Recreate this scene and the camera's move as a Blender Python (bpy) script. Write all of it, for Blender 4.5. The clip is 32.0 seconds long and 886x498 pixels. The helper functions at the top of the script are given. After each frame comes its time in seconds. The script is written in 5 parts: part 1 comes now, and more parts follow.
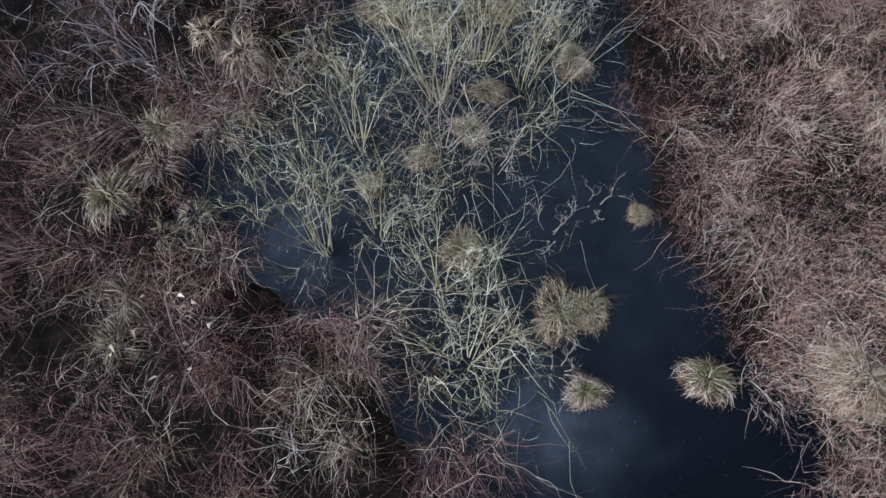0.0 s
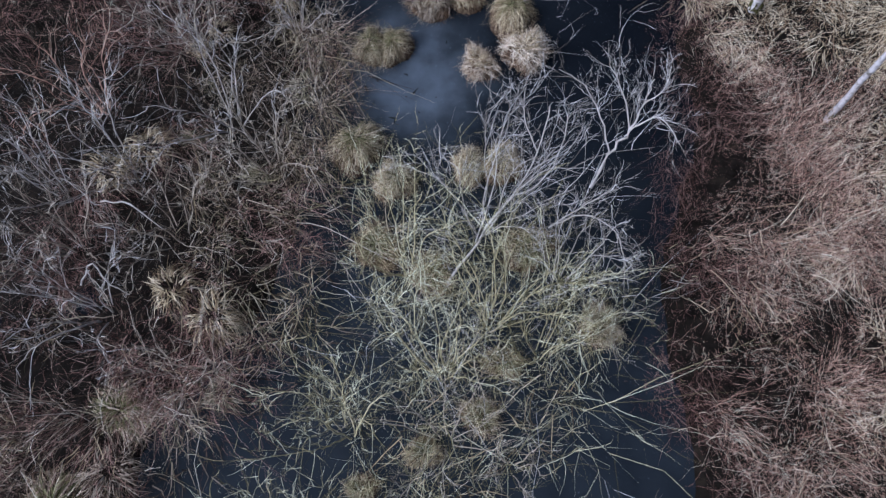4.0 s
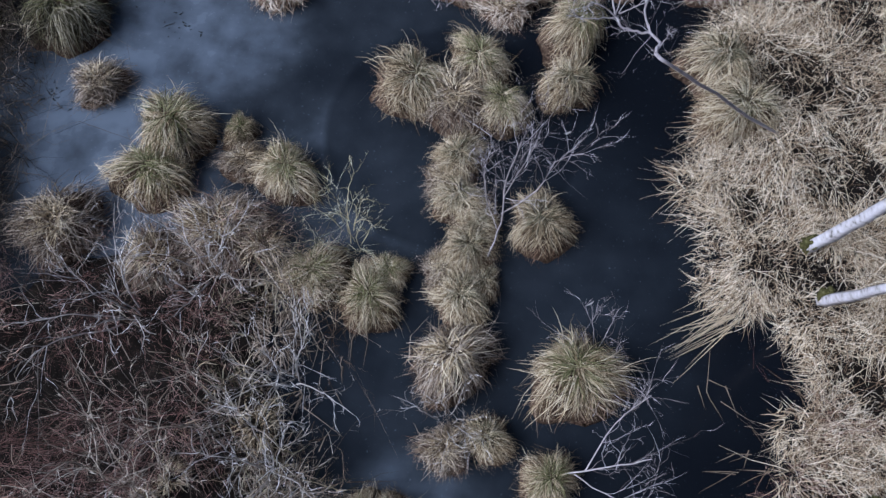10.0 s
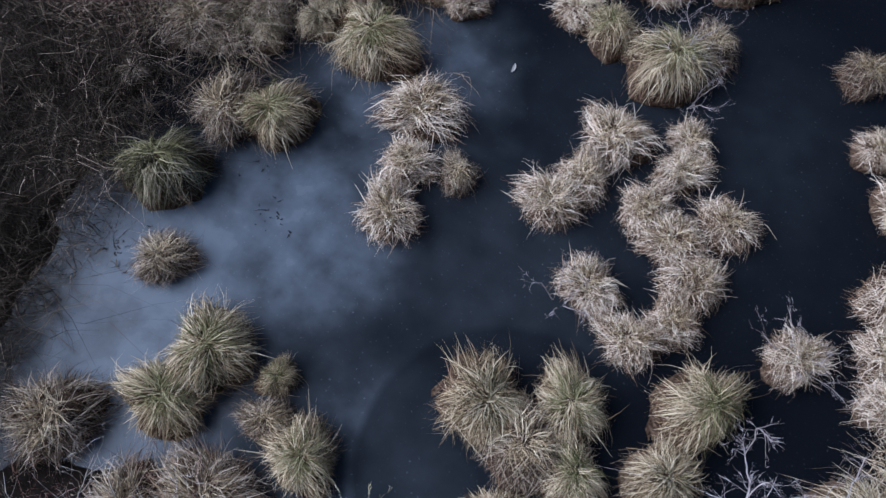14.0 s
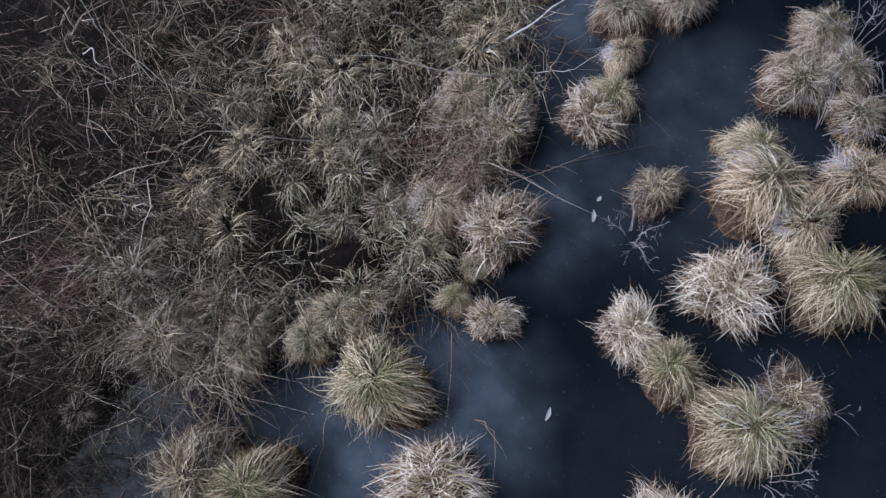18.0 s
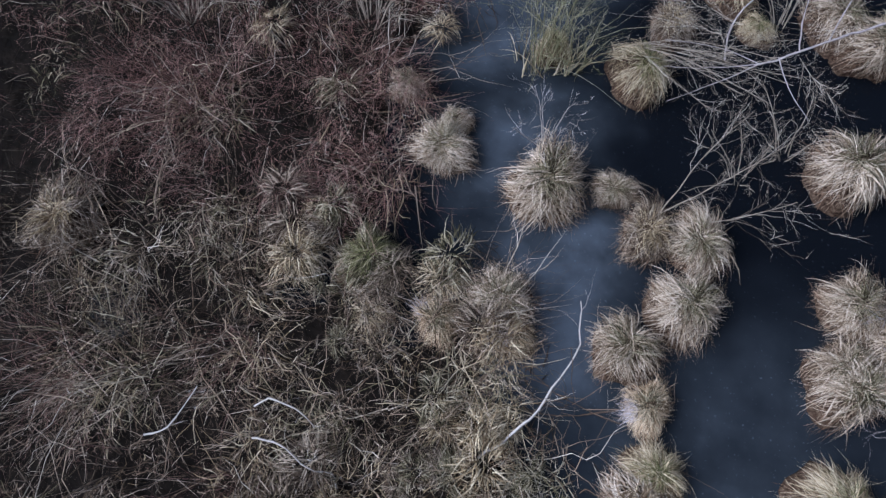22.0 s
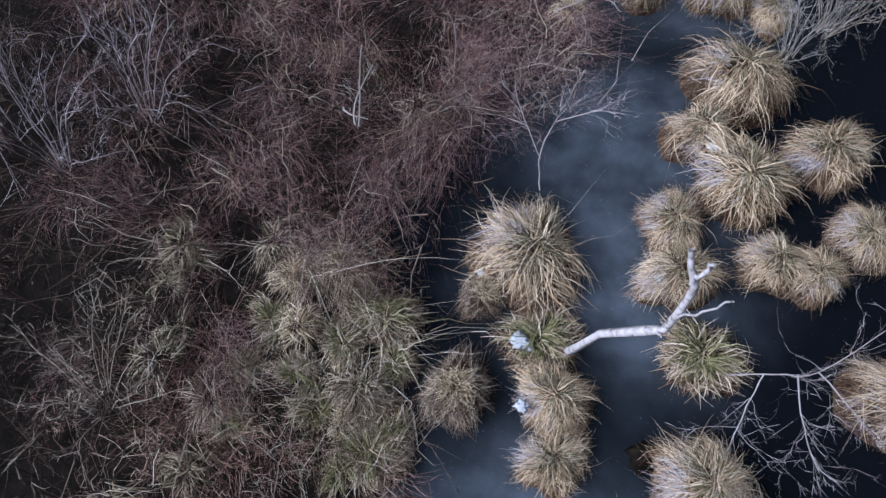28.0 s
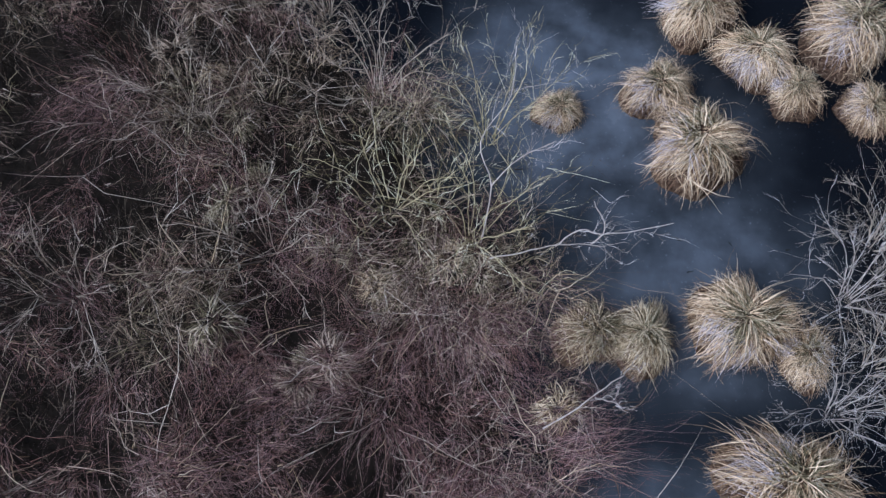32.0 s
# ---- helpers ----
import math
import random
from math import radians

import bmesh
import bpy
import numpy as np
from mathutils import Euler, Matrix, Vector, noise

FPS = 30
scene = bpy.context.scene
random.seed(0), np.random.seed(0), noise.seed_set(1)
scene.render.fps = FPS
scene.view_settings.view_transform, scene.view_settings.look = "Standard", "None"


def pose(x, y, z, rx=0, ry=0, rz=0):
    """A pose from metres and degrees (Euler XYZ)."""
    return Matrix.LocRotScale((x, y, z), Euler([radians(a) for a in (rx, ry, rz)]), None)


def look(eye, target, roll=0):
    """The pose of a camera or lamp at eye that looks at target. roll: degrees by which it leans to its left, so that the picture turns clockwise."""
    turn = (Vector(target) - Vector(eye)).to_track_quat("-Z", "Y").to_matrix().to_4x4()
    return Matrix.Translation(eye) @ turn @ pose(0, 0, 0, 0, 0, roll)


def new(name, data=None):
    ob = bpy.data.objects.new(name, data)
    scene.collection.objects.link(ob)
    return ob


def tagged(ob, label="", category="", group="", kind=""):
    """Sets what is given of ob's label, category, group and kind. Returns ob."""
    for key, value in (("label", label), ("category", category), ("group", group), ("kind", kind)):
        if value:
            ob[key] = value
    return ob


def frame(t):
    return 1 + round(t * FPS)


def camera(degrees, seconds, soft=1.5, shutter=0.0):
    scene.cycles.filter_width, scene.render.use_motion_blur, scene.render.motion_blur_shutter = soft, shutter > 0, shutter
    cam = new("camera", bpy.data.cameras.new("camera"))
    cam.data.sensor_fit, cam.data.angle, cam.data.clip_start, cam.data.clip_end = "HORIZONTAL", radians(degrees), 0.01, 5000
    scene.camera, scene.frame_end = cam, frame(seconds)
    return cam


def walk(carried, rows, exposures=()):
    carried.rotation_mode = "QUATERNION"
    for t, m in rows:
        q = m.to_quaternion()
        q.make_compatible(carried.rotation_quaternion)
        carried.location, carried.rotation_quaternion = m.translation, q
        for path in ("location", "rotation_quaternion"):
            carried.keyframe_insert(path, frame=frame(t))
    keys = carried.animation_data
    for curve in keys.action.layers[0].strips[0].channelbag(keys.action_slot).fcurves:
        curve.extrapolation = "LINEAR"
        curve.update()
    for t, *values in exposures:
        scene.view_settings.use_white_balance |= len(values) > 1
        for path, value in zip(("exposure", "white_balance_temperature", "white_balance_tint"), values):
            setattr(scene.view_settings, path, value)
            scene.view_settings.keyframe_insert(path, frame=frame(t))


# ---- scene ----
cam = camera(64.00, 32.0, soft=1.45)
PATH = [
    (0, (1.691, -3.895, 8.120), (1.651, -3.148, 6.265), -0.81),
    (0.5, (1.573, -3.427, 8.133), (1.537, -2.685, 6.276), -0.49),
    (1, (1.482, -2.939, 8.136), (1.450, -2.204, 6.276), -0.15),
    (1.5, (1.436, -2.416, 8.129), (1.409, -1.693, 6.264), 0.05),
    (2, (1.430, -1.935, 8.128), (1.405, -1.217, 6.261), 0.21),
    (2.5, (1.434, -1.483, 8.129), (1.411, -0.765, 6.262), 0.32),
    (3, (1.439, -1.026, 8.119), (1.417, -0.308, 6.252), 0.41),
    (3.5, (1.431, -0.553, 8.116), (1.408, 0.165, 6.250), 0.60),
    (5.5, (1.256, 1.283, 8.149), (1.223, 2.010, 6.287), 1.66),
    (6, (1.233, 1.743, 8.144), (1.194, 2.475, 6.283), 1.28),
    (6.5, (1.219, 2.200, 8.130), (1.174, 2.939, 6.272), 0.93),
    (7, (1.197, 2.676, 8.103), (1.150, 3.423, 6.248), 0.60),
    (7.5, (1.167, 3.150, 8.081), (1.115, 3.906, 6.230), 0.46),
    (8, (1.122, 3.624, 8.062), (1.068, 4.387, 6.214), 0.44),
    (8.5, (1.090, 4.121, 8.052), (1.036, 4.891, 6.207), 0.44),
    (9, (1.068, 4.653, 8.056), (1.012, 5.421, 6.211), 0.32),
    (9.5, (1.077, 5.228, 8.067), (1.008, 5.985, 6.217), -0.28),
    (10, (1.076, 5.823, 8.060), (0.959, 6.565, 6.207), -0.66),
    (10.5, (1.045, 6.369, 8.057), (0.865, 7.096, 6.202), -0.60),
    (11, (0.986, 6.878, 8.039), (0.757, 7.593, 6.186), -0.43),
    (11.5, (0.904, 7.382, 8.039), (0.642, 8.087, 6.186), -0.15),
    (12, (0.825, 7.859, 8.038), (0.532, 8.551, 6.185), -0.27),
    (12.5, (0.727, 8.359, 8.029), (0.399, 9.040, 6.177), -0.50),
    (13, (0.600, 8.818, 8.036), (0.241, 9.489, 6.187), -0.57),
    (13.5, (0.433, 9.312, 8.046), (0.051, 9.970, 6.197), -0.58),
    (14, (0.234, 9.808, 8.065), (-0.171, 10.451, 6.215), -0.50),
    (14.5, (0.006, 10.273, 8.085), (-0.422, 10.903, 6.235), -0.33),
    (16.5, (-1.258, 12.277, 8.096), (-1.700, 12.863, 6.236), 0.05),
    (17, (-1.639, 12.772, 8.078), (-2.067, 13.363, 6.216), 0.21),
    (17.5, (-2.053, 13.268, 8.058), (-2.465, 13.866, 6.194), 0.42),
    (18, (-2.487, 13.789, 8.033), (-2.881, 14.394, 6.168), 0.60),
    (18.5, (-2.908, 14.324, 8.016), (-3.281, 14.937, 6.149), 0.52),
    (19, (-3.327, 14.884, 8.004), (-3.678, 15.502, 6.135), 0.15),
    (19.5, (-3.731, 15.416, 8.008), (-4.061, 16.044, 6.138), -0.13),
    (20, (-4.146, 15.981, 8.027), (-4.450, 16.615, 6.155), -0.06),
    (20.5, (-4.539, 16.557, 8.045), (-4.816, 17.198, 6.170), 0.05),
    (21, (-4.881, 17.140, 8.038), (-5.133, 17.792, 6.164), 0.07),
    (21.5, (-5.192, 17.691, 8.013), (-5.422, 18.360, 6.142), -0.19),
    (22, (-5.459, 18.222, 7.971), (-5.668, 18.914, 6.106), -0.24),
    (22.5, (-5.699, 18.769, 7.926), (-5.888, 19.483, 6.067), -0.28),
    (23, (-5.927, 19.361, 7.898), (-6.093, 20.090, 6.043), -0.64),
    (23.5, (-6.172, 19.988, 7.869), (-6.333, 20.725, 6.017), -0.36),
    (24, (-6.375, 20.628, 7.861), (-6.539, 21.368, 6.011), 0.08),
    (24.5, (-6.573, 21.299, 7.870), (-6.739, 22.038, 6.019), 0.11),
    (25, (-6.789, 22.029, 7.859), (-6.954, 22.759, 6.004), -0.06),
    (25.5, (-7.016, 22.793, 7.846), (-7.180, 23.513, 5.988), -0.20),
    (27.5, (-7.804, 25.506, 7.818), (-7.949, 26.282, 5.980), 0.10),
    (28, (-7.918, 26.223, 7.802), (-8.065, 27.003, 5.966), 0.20),
    (28.5, (-8.048, 26.933, 7.792), (-8.195, 27.715, 5.957), 0.26),
    (29, (-8.181, 27.626, 7.795), (-8.320, 28.412, 5.961), 0.16),
    (29.5, (-8.302, 28.322, 7.796), (-8.429, 29.113, 5.964), -0.05),
    (30, (-8.432, 29.028, 7.802), (-8.542, 29.821, 5.969), -0.26),
    (30.5, (-8.525, 29.728, 7.803), (-8.616, 30.520, 5.968), -0.14),
    (31, (-8.593, 30.413, 7.807), (-8.658, 31.203, 5.971), -0.33),
    (31.5, (-8.654, 31.103, 7.804), (-8.692, 31.889, 5.965), -0.18),
    (32, (-8.716, 31.803, 7.797), (-8.724, 32.582, 5.955), 0.08),
]
walk(cam, [(t, look(e, g, r)) for t, e, g, r in PATH], [(0, 0.31, 5290, 12), (24, 0.31, 5290, 12), (29, 0.31, 5360, 12), (32, 0.31, 5360, 12)])

# ---- light: a cool, bright, overcast winter sky ----
world = bpy.data.worlds.new("overcast_sky")
scene.world = world
world.use_nodes = True
wn = world.node_tree.nodes
sky = wn.new("ShaderNodeTexSky")
sky.sky_type = "NISHITA"
sky.sun_disc = False
sky.sun_elevation = radians(41)
sky.sun_rotation = radians(-125)
sky.air_density, sky.dust_density, sky.ozone_density = 1.0, 3.0, 1.0
world.node_tree.links.new(sky.outputs[0], wn["Background"].inputs[0])
wn["Background"].inputs[1].default_value = 0.038
sun = new("sun", bpy.data.lights.new("sun", "SUN"))
sun.data.energy, sun.data.angle, sun.data.color = 4.05, radians(50), (0.985, 0.98, 1.0)
sun.matrix_world = look((-8.0, -3.0, 8.4), (0, 0, 0))


# ---- materials ----
def shader(name, rough=0.75, spec=0.3):
    m = bpy.data.materials.new(name)
    m.use_nodes = True
    n, l = m.node_tree.nodes, m.node_tree.links
    b = n["Principled BSDF"]
    b.inputs["Roughness"].default_value = rough
    b.inputs["Specular IOR Level"].default_value = spec
    return m, n, l, b


def ramp(n, stops):
    r = n.new("ShaderNodeValToRGB")
    while len(r.color_ramp.elements) < len(stops):
        r.color_ramp.elements.new(0.5)
    for e, (p, c) in zip(r.color_ramp.elements, stops):
        e.position, e.color = p, (*c, 1)
    return r


def strand_mat(name, stops, rough=0.7, patch=0.3, size=0.7, vary=0.0):
    """Leaves or twigs: every strand its own tone, with drifts of tone over the bed and mottling along the strand."""
    m, n, l, b = shader(name, rough, 0.08)
    geo, tex = n.new("ShaderNodeNewGeometry"), n.new("ShaderNodeTexNoise")
    tex.inputs["Scale"].default_value, tex.inputs["Detail"].default_value = size, 2
    l.new(geo.outputs["Position"], tex.inputs["Vector"])
    fine = n.new("ShaderNodeTexNoise")
    fine.inputs["Scale"].default_value = 22
    l.new(geo.outputs["Position"], fine.inputs["Vector"])
    mix = n.new("ShaderNodeMix")
    mix.inputs[0].default_value = patch
    l.new(geo.outputs["Random Per Island"], mix.inputs[2])
    l.new(tex.outputs["Fac"], mix.inputs[3])
    mot = n.new("ShaderNodeMath")
    mot.operation = "MULTIPLY_ADD"
    mot.inputs[1].default_value, mot.inputs[2].default_value = 0.3, -0.15
    l.new(fine.outputs["Fac"], mot.inputs[0])
    add = n.new("ShaderNodeMath")
    add.operation = "ADD"
    l.new(mix.outputs[0], add.inputs[0])
    l.new(mot.outputs[0], add.inputs[1])
    r = ramp(n, [(0.51 + 0.82 * (p - 0.51), tuple(c)) for p, c in stops])
    own = n.new("ShaderNodeObjectInfo")
    shift = n.new("ShaderNodeMath")
    shift.operation = "MULTIPLY_ADD"
    shift.inputs[1].default_value, shift.inputs[2].default_value = vary, -0.5 * vary
    l.new(own.outputs["Random"], shift.inputs[0])
    last = n.new("ShaderNodeMath")
    last.operation = "ADD"
    l.new(add.outputs[0], last.inputs[0])
    l.new(shift.outputs[0], last.inputs[1])
    l.new(last.outputs[0], r.inputs[0])
    l.new(r.outputs[0], b.inputs["Base Color"])
    return m


STRAW = strand_mat("dry_straw", [(0.2, (0.105, 0.070, 0.039)), (0.42, (0.325, 0.245, 0.145)), (0.62, (0.525, 0.420, 0.268)), (0.85, (0.714, 0.610, 0.439))], vary=0.13)
BLOND = strand_mat("blond_straw", [(0.2, (0.140, 0.090, 0.050)), (0.42, (0.439, 0.311, 0.189)), (0.62, (0.682, 0.510, 0.337)), (0.85, (0.850, 0.703, 0.511))], vary=0.13)
HOAR = strand_mat("hoary_straw", [(0.2, (0.118, 0.081, 0.052)), (0.42, (0.373, 0.283, 0.197)), (0.62, (0.569, 0.455, 0.336)), (0.85, (0.746, 0.633, 0.513))], vary=0.13)
PALE = strand_mat("frost_bleached_leaf", [(0.26, (0.137, 0.090, 0.057)), (0.44, (0.423, 0.318, 0.226)), (0.60, (0.681, 0.546, 0.413)), (0.80, (0.850, 0.747, 0.622))], vary=0.13)
BROWN = strand_mat("brown_leaf", [(0.2, (0.045, 0.032, 0.024)), (0.45, (0.150, 0.111, 0.078)), (0.65, (0.310, 0.242, 0.177)), (0.88, (0.540, 0.456, 0.368))], vary=0.13)
OLIVE = strand_mat("olive_leaf", [(0.2, (0.033, 0.029, 0.015)), (0.45, (0.124, 0.107, 0.060)), (0.65, (0.270, 0.232, 0.143)), (0.88, (0.519, 0.459, 0.343))])
GREEN = strand_mat("green_leaf", [(0.1, (0.045, 0.048, 0.017)), (0.45, (0.135, 0.130, 0.055)), (0.7, (0.26, 0.24, 0.12)), (1.0, (0.44, 0.39, 0.25))])
TWIG = strand_mat("red_brown_twig", [(0.22, (0.027, 0.012, 0.010)), (0.45, (0.093, 0.044, 0.035)), (0.64, (0.251, 0.138, 0.113)), (0.88, (0.447, 0.307, 0.255))], 0.65, 0.4, 1.1)
BROWNTIPS = strand_mat("brown_twig_tips", [(0.2, (0.041, 0.027, 0.018)), (0.45, (0.132, 0.091, 0.061)), (0.65, (0.270, 0.197, 0.138)), (0.9, (0.504, 0.389, 0.284))], 0.65, 0.45, 1.1)
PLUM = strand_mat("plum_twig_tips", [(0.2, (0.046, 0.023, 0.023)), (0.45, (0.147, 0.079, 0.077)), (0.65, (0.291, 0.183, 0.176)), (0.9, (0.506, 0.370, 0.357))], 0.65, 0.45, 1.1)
MAUVE = strand_mat("mauve_twig_tips", [(0.2, (0.056, 0.027, 0.021)), (0.45, (0.177, 0.089, 0.072)), (0.65, (0.355, 0.208, 0.171)), (0.9, (0.631, 0.432, 0.368))], 0.65, 0.45, 1.1)
GREYTWIG = strand_mat("grey_olive_twig", [(0.25, (0.026, 0.018, 0.013)), (0.48, (0.121, 0.087, 0.061)), (0.66, (0.308, 0.237, 0.177)), (0.86, (0.708, 0.585, 0.473))], 0.65)
PINKTWIG = strand_mat("pink_brown_twig", [(0.15, (0.071, 0.035, 0.029)), (0.42, (0.340, 0.192, 0.140)), (0.65, (0.700, 0.455, 0.346)), (0.9, (0.850, 0.850, 0.679))], 0.65, 0.4)
# twigs with the shade of the far bank and bay mixed into their colour
DARKTWIG = strand_mat("shade_dark_twig", [(0.25, (0.007, 0.005, 0.003)), (0.5, (0.026, 0.019, 0.013)), (0.7, (0.059, 0.045, 0.032)), (0.9, (0.149, 0.121, 0.090))], 0.6)
REED = strand_mat("flattened_reed", [(0.22, (0.189, 0.126, 0.075)), (0.42, (0.453, 0.341, 0.220)), (0.62, (0.654, 0.533, 0.366)), (0.85, (0.831, 0.718, 0.549))])
WILLOW = strand_mat("willow_bark", [(0.22, (0.068, 0.058, 0.024)), (0.45, (0.297, 0.258, 0.131)), (0.62, (0.595, 0.522, 0.316)), (0.85, (0.850, 0.850, 0.643))], 0.65)
DEADWOOD = strand_mat("bleached_deadwood", [(0.22, (0.159, 0.138, 0.118)), (0.45, (0.366, 0.326, 0.291)), (0.65, (0.561, 0.522, 0.496)), (0.88, (0.805, 0.780, 0.781))], 0.7)
ALDER = strand_mat("lilac_grey_bark", [(0.22, (0.106, 0.087, 0.084)), (0.45, (0.275, 0.236, 0.233)), (0.65, (0.450, 0.403, 0.410)), (0.88, (0.700, 0.657, 0.678))], 0.7)
TAWNY = strand_mat("tawny_bark", [(0.22, (0.072, 0.055, 0.042)), (0.45, (0.253, 0.206, 0.156)), (0.65, (0.451, 0.387, 0.314)), (0.88, (0.704, 0.638, 0.550))], 0.7)
RUSSET = strand_mat("russet_rotten_leaf", [(0.2, (0.045, 0.024, 0.014)), (0.45, (0.13, 0.075, 0.045)), (0.65, (0.24, 0.155, 0.10)), (0.88, (0.38, 0.28, 0.20))], vary=0.13)
LILAC = strand_mat("lilac_white_leaf", [(0.2, (0.291, 0.255, 0.256)), (0.45, (0.469, 0.418, 0.431)), (0.65, (0.566, 0.518, 0.543)), (0.88, (0.662, 0.618, 0.655))], vary=0.13)
LITTER = strand_mat("wet_leaf_litter", [(0.2, (0.020, 0.013, 0.009)), (0.45, (0.062, 0.043, 0.030)), (0.65, (0.125, 0.094, 0.068)), (0.88, (0.26, 0.21, 0.16))], 0.7)
RUSHGREEN = strand_mat("yellow_green_rush", [(0.2, (0.055, 0.050, 0.022)), (0.45, (0.185, 0.170, 0.085)), (0.65, (0.34, 0.315, 0.19)), (0.88, (0.54, 0.50, 0.38))], 0.7)


def peat_mat():
    m, n, l, b = shader("shade_toned_wet_peat", 0.85, 0.05)
    geo, tex = n.new("ShaderNodeNewGeometry"), n.new("ShaderNodeTexNoise")
    tex.inputs["Scale"].default_value, tex.inputs["Detail"].default_value = 6, 8
    l.new(geo.outputs["Position"], tex.inputs["Vector"])
    # darker than plain wet peat: shade under the growth is in the colour
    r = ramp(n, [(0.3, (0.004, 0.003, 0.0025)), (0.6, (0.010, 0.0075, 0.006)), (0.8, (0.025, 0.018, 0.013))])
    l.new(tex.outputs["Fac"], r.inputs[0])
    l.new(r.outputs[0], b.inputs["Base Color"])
    bump = n.new("ShaderNodeBump")
    bump.inputs["Strength"].default_value, bump.inputs["Distance"].default_value = 0.8, 0.05
    l.new(tex.outputs["Fac"], bump.inputs["Height"])
    l.new(bump.outputs[0], b.inputs["Normal"])
    return m


PEAT = peat_mat()
THATCH = strand_mat("rotting_thatch", [(0.3, (0.018, 0.010, 0.007)), (0.5, (0.058, 0.036, 0.024)), (0.7, (0.115, 0.080, 0.054))], 0.9, 0.9, 30)


def ice_mat():
    """Thin black ice: dark water under it, cloudy grey ice in drifts."""
    m, n, l, b = shader("thin_ice", 0.22, 0.11)
    geo = n.new("ShaderNodeNewGeometry")
    pos = geo.outputs["Position"]
    warp = n.new("ShaderNodeTexNoise")
    warp.inputs["Scale"].default_value, warp.inputs["Detail"].default_value = 0.9, 4
    l.new(pos, warp.inputs["Vector"])
    far = n.new("ShaderNodeVectorMath")
    far.operation = "MULTIPLY_ADD"
    far.inputs[1].default_value = (1.6, 1.6, 0)
    l.new(warp.outputs["Color"], far.inputs[0])
    l.new(pos, far.inputs[2])
    total = None
    # drifts of cloudy ice: x, y, radius, strength
    for x, y, r, k in ICE_DRIFTS:
        d = n.new("ShaderNodeVectorMath")
        d.operation = "DISTANCE"
        d.inputs[1].default_value = (x + 0.8, y + 0.8, 0)
        l.new(far.outputs[0], d.inputs[0])
        mr = n.new("ShaderNodeMapRange")
        mr.interpolation_type = "SMOOTHSTEP"
        mr.inputs[1].default_value, mr.inputs[2].default_value = 0.15 * r, r
        mr.inputs[3].default_value, mr.inputs[4].default_value = k, 0
        l.new(d.outputs["Value"], mr.inputs[0])
        if total is None:
            total = mr.outputs[0]
        else:
            a = n.new("ShaderNodeMath")
            a.operation = "MAXIMUM"
            l.new(total, a.inputs[0])
            l.new(mr.outputs[0], a.inputs[1])
            total = a.outputs[0]
    # the dark round hole that froze over later
    d = n.new("ShaderNodeVectorMath")
    d.operation = "DISTANCE"
    d.inputs[1].default_value = (0.45, 10.7, 0)
    l.new(pos, d.inputs[0])
    hole = n.new("ShaderNodeMapRange")
    hole.inputs[1].default_value, hole.inputs[2].default_value = 1.62, 1.72
    hole.inputs[3].default_value, hole.inputs[4].default_value = 0.5, 1
    l.new(d.outputs["Value"], hole.inputs[0])
    mul = n.new("ShaderNodeMath")
    mul.operation = "MULTIPLY"
    l.new(total, mul.inputs[0])
    l.new(hole.outputs[0], mul.inputs[1])
    blot = n.new("ShaderNodeTexNoise")
    blot.inputs["Scale"].default_value, blot.inputs["Detail"].default_value = 2.2, 7
    l.new(pos, blot.inputs["Vector"])
    br = n.new("ShaderNodeMapRange")
    br.inputs[1].default_value, br.inputs[2].default_value = 0.3, 0.7
    br.inputs[3].default_value, br.inputs[4].default_value = 0.62, 1.22
    l.new(blot.outputs["Fac"], br.inputs[0])
    m2 = n.new("ShaderNodeMath")
    m2.operation = "MULTIPLY"
    l.new(mul.outputs[0], m2.inputs[0])
    l.new(br.outputs[0], m2.inputs[1])
    fleck = n.new("ShaderNodeTexNoise")
    fleck.inputs["Scale"].default_value, fleck.inputs["Detail"].default_value = 26, 3
    l.new(pos, fleck.inputs["Vector"])
    fr = n.new("ShaderNodeMapRange")
    fr.inputs[1].default_value, fr.inputs[2].default_value = 0.66, 0.74
    fr.inputs[3].default_value, fr.inputs[4].default_value = 0, 0.35
    l.new(fleck.outputs["Fac"], fr.inputs[0])
    m3 = n.new("ShaderNodeMath")
    m3.operation = "ADD"
    l.new(m2.outputs[0], m3.inputs[0])
    l.new(fr.outputs[0], m3.inputs[1])
    r = ramp(n, [(0.0, (0.0045, 0.0055, 0.0078)), (0.3, (0.025, 0.030, 0.037)), (1.0, (0.112, 0.133, 0.166))])
    l.new(m3.outputs[0], r.inputs[0])
    l.new(r.outputs[0], b.inputs["Base Color"])
    rr = n.new("ShaderNodeMapRange")
    rr.inputs[3].default_value, rr.inputs[4].default_value = 0.12, 0.3
    l.new(m2.outputs[0], rr.inputs[0])
    l.new(rr.outputs[0], b.inputs["Roughness"])
    bump = n.new("ShaderNodeBump")
    bump.inputs["Strength"].default_value, bump.inputs["Distance"].default_value = 0.15, 0.01
    l.new(blot.outputs["Fac"], bump.inputs["Height"])
    l.new(bump.outputs[0], b.inputs["Normal"])
    return m


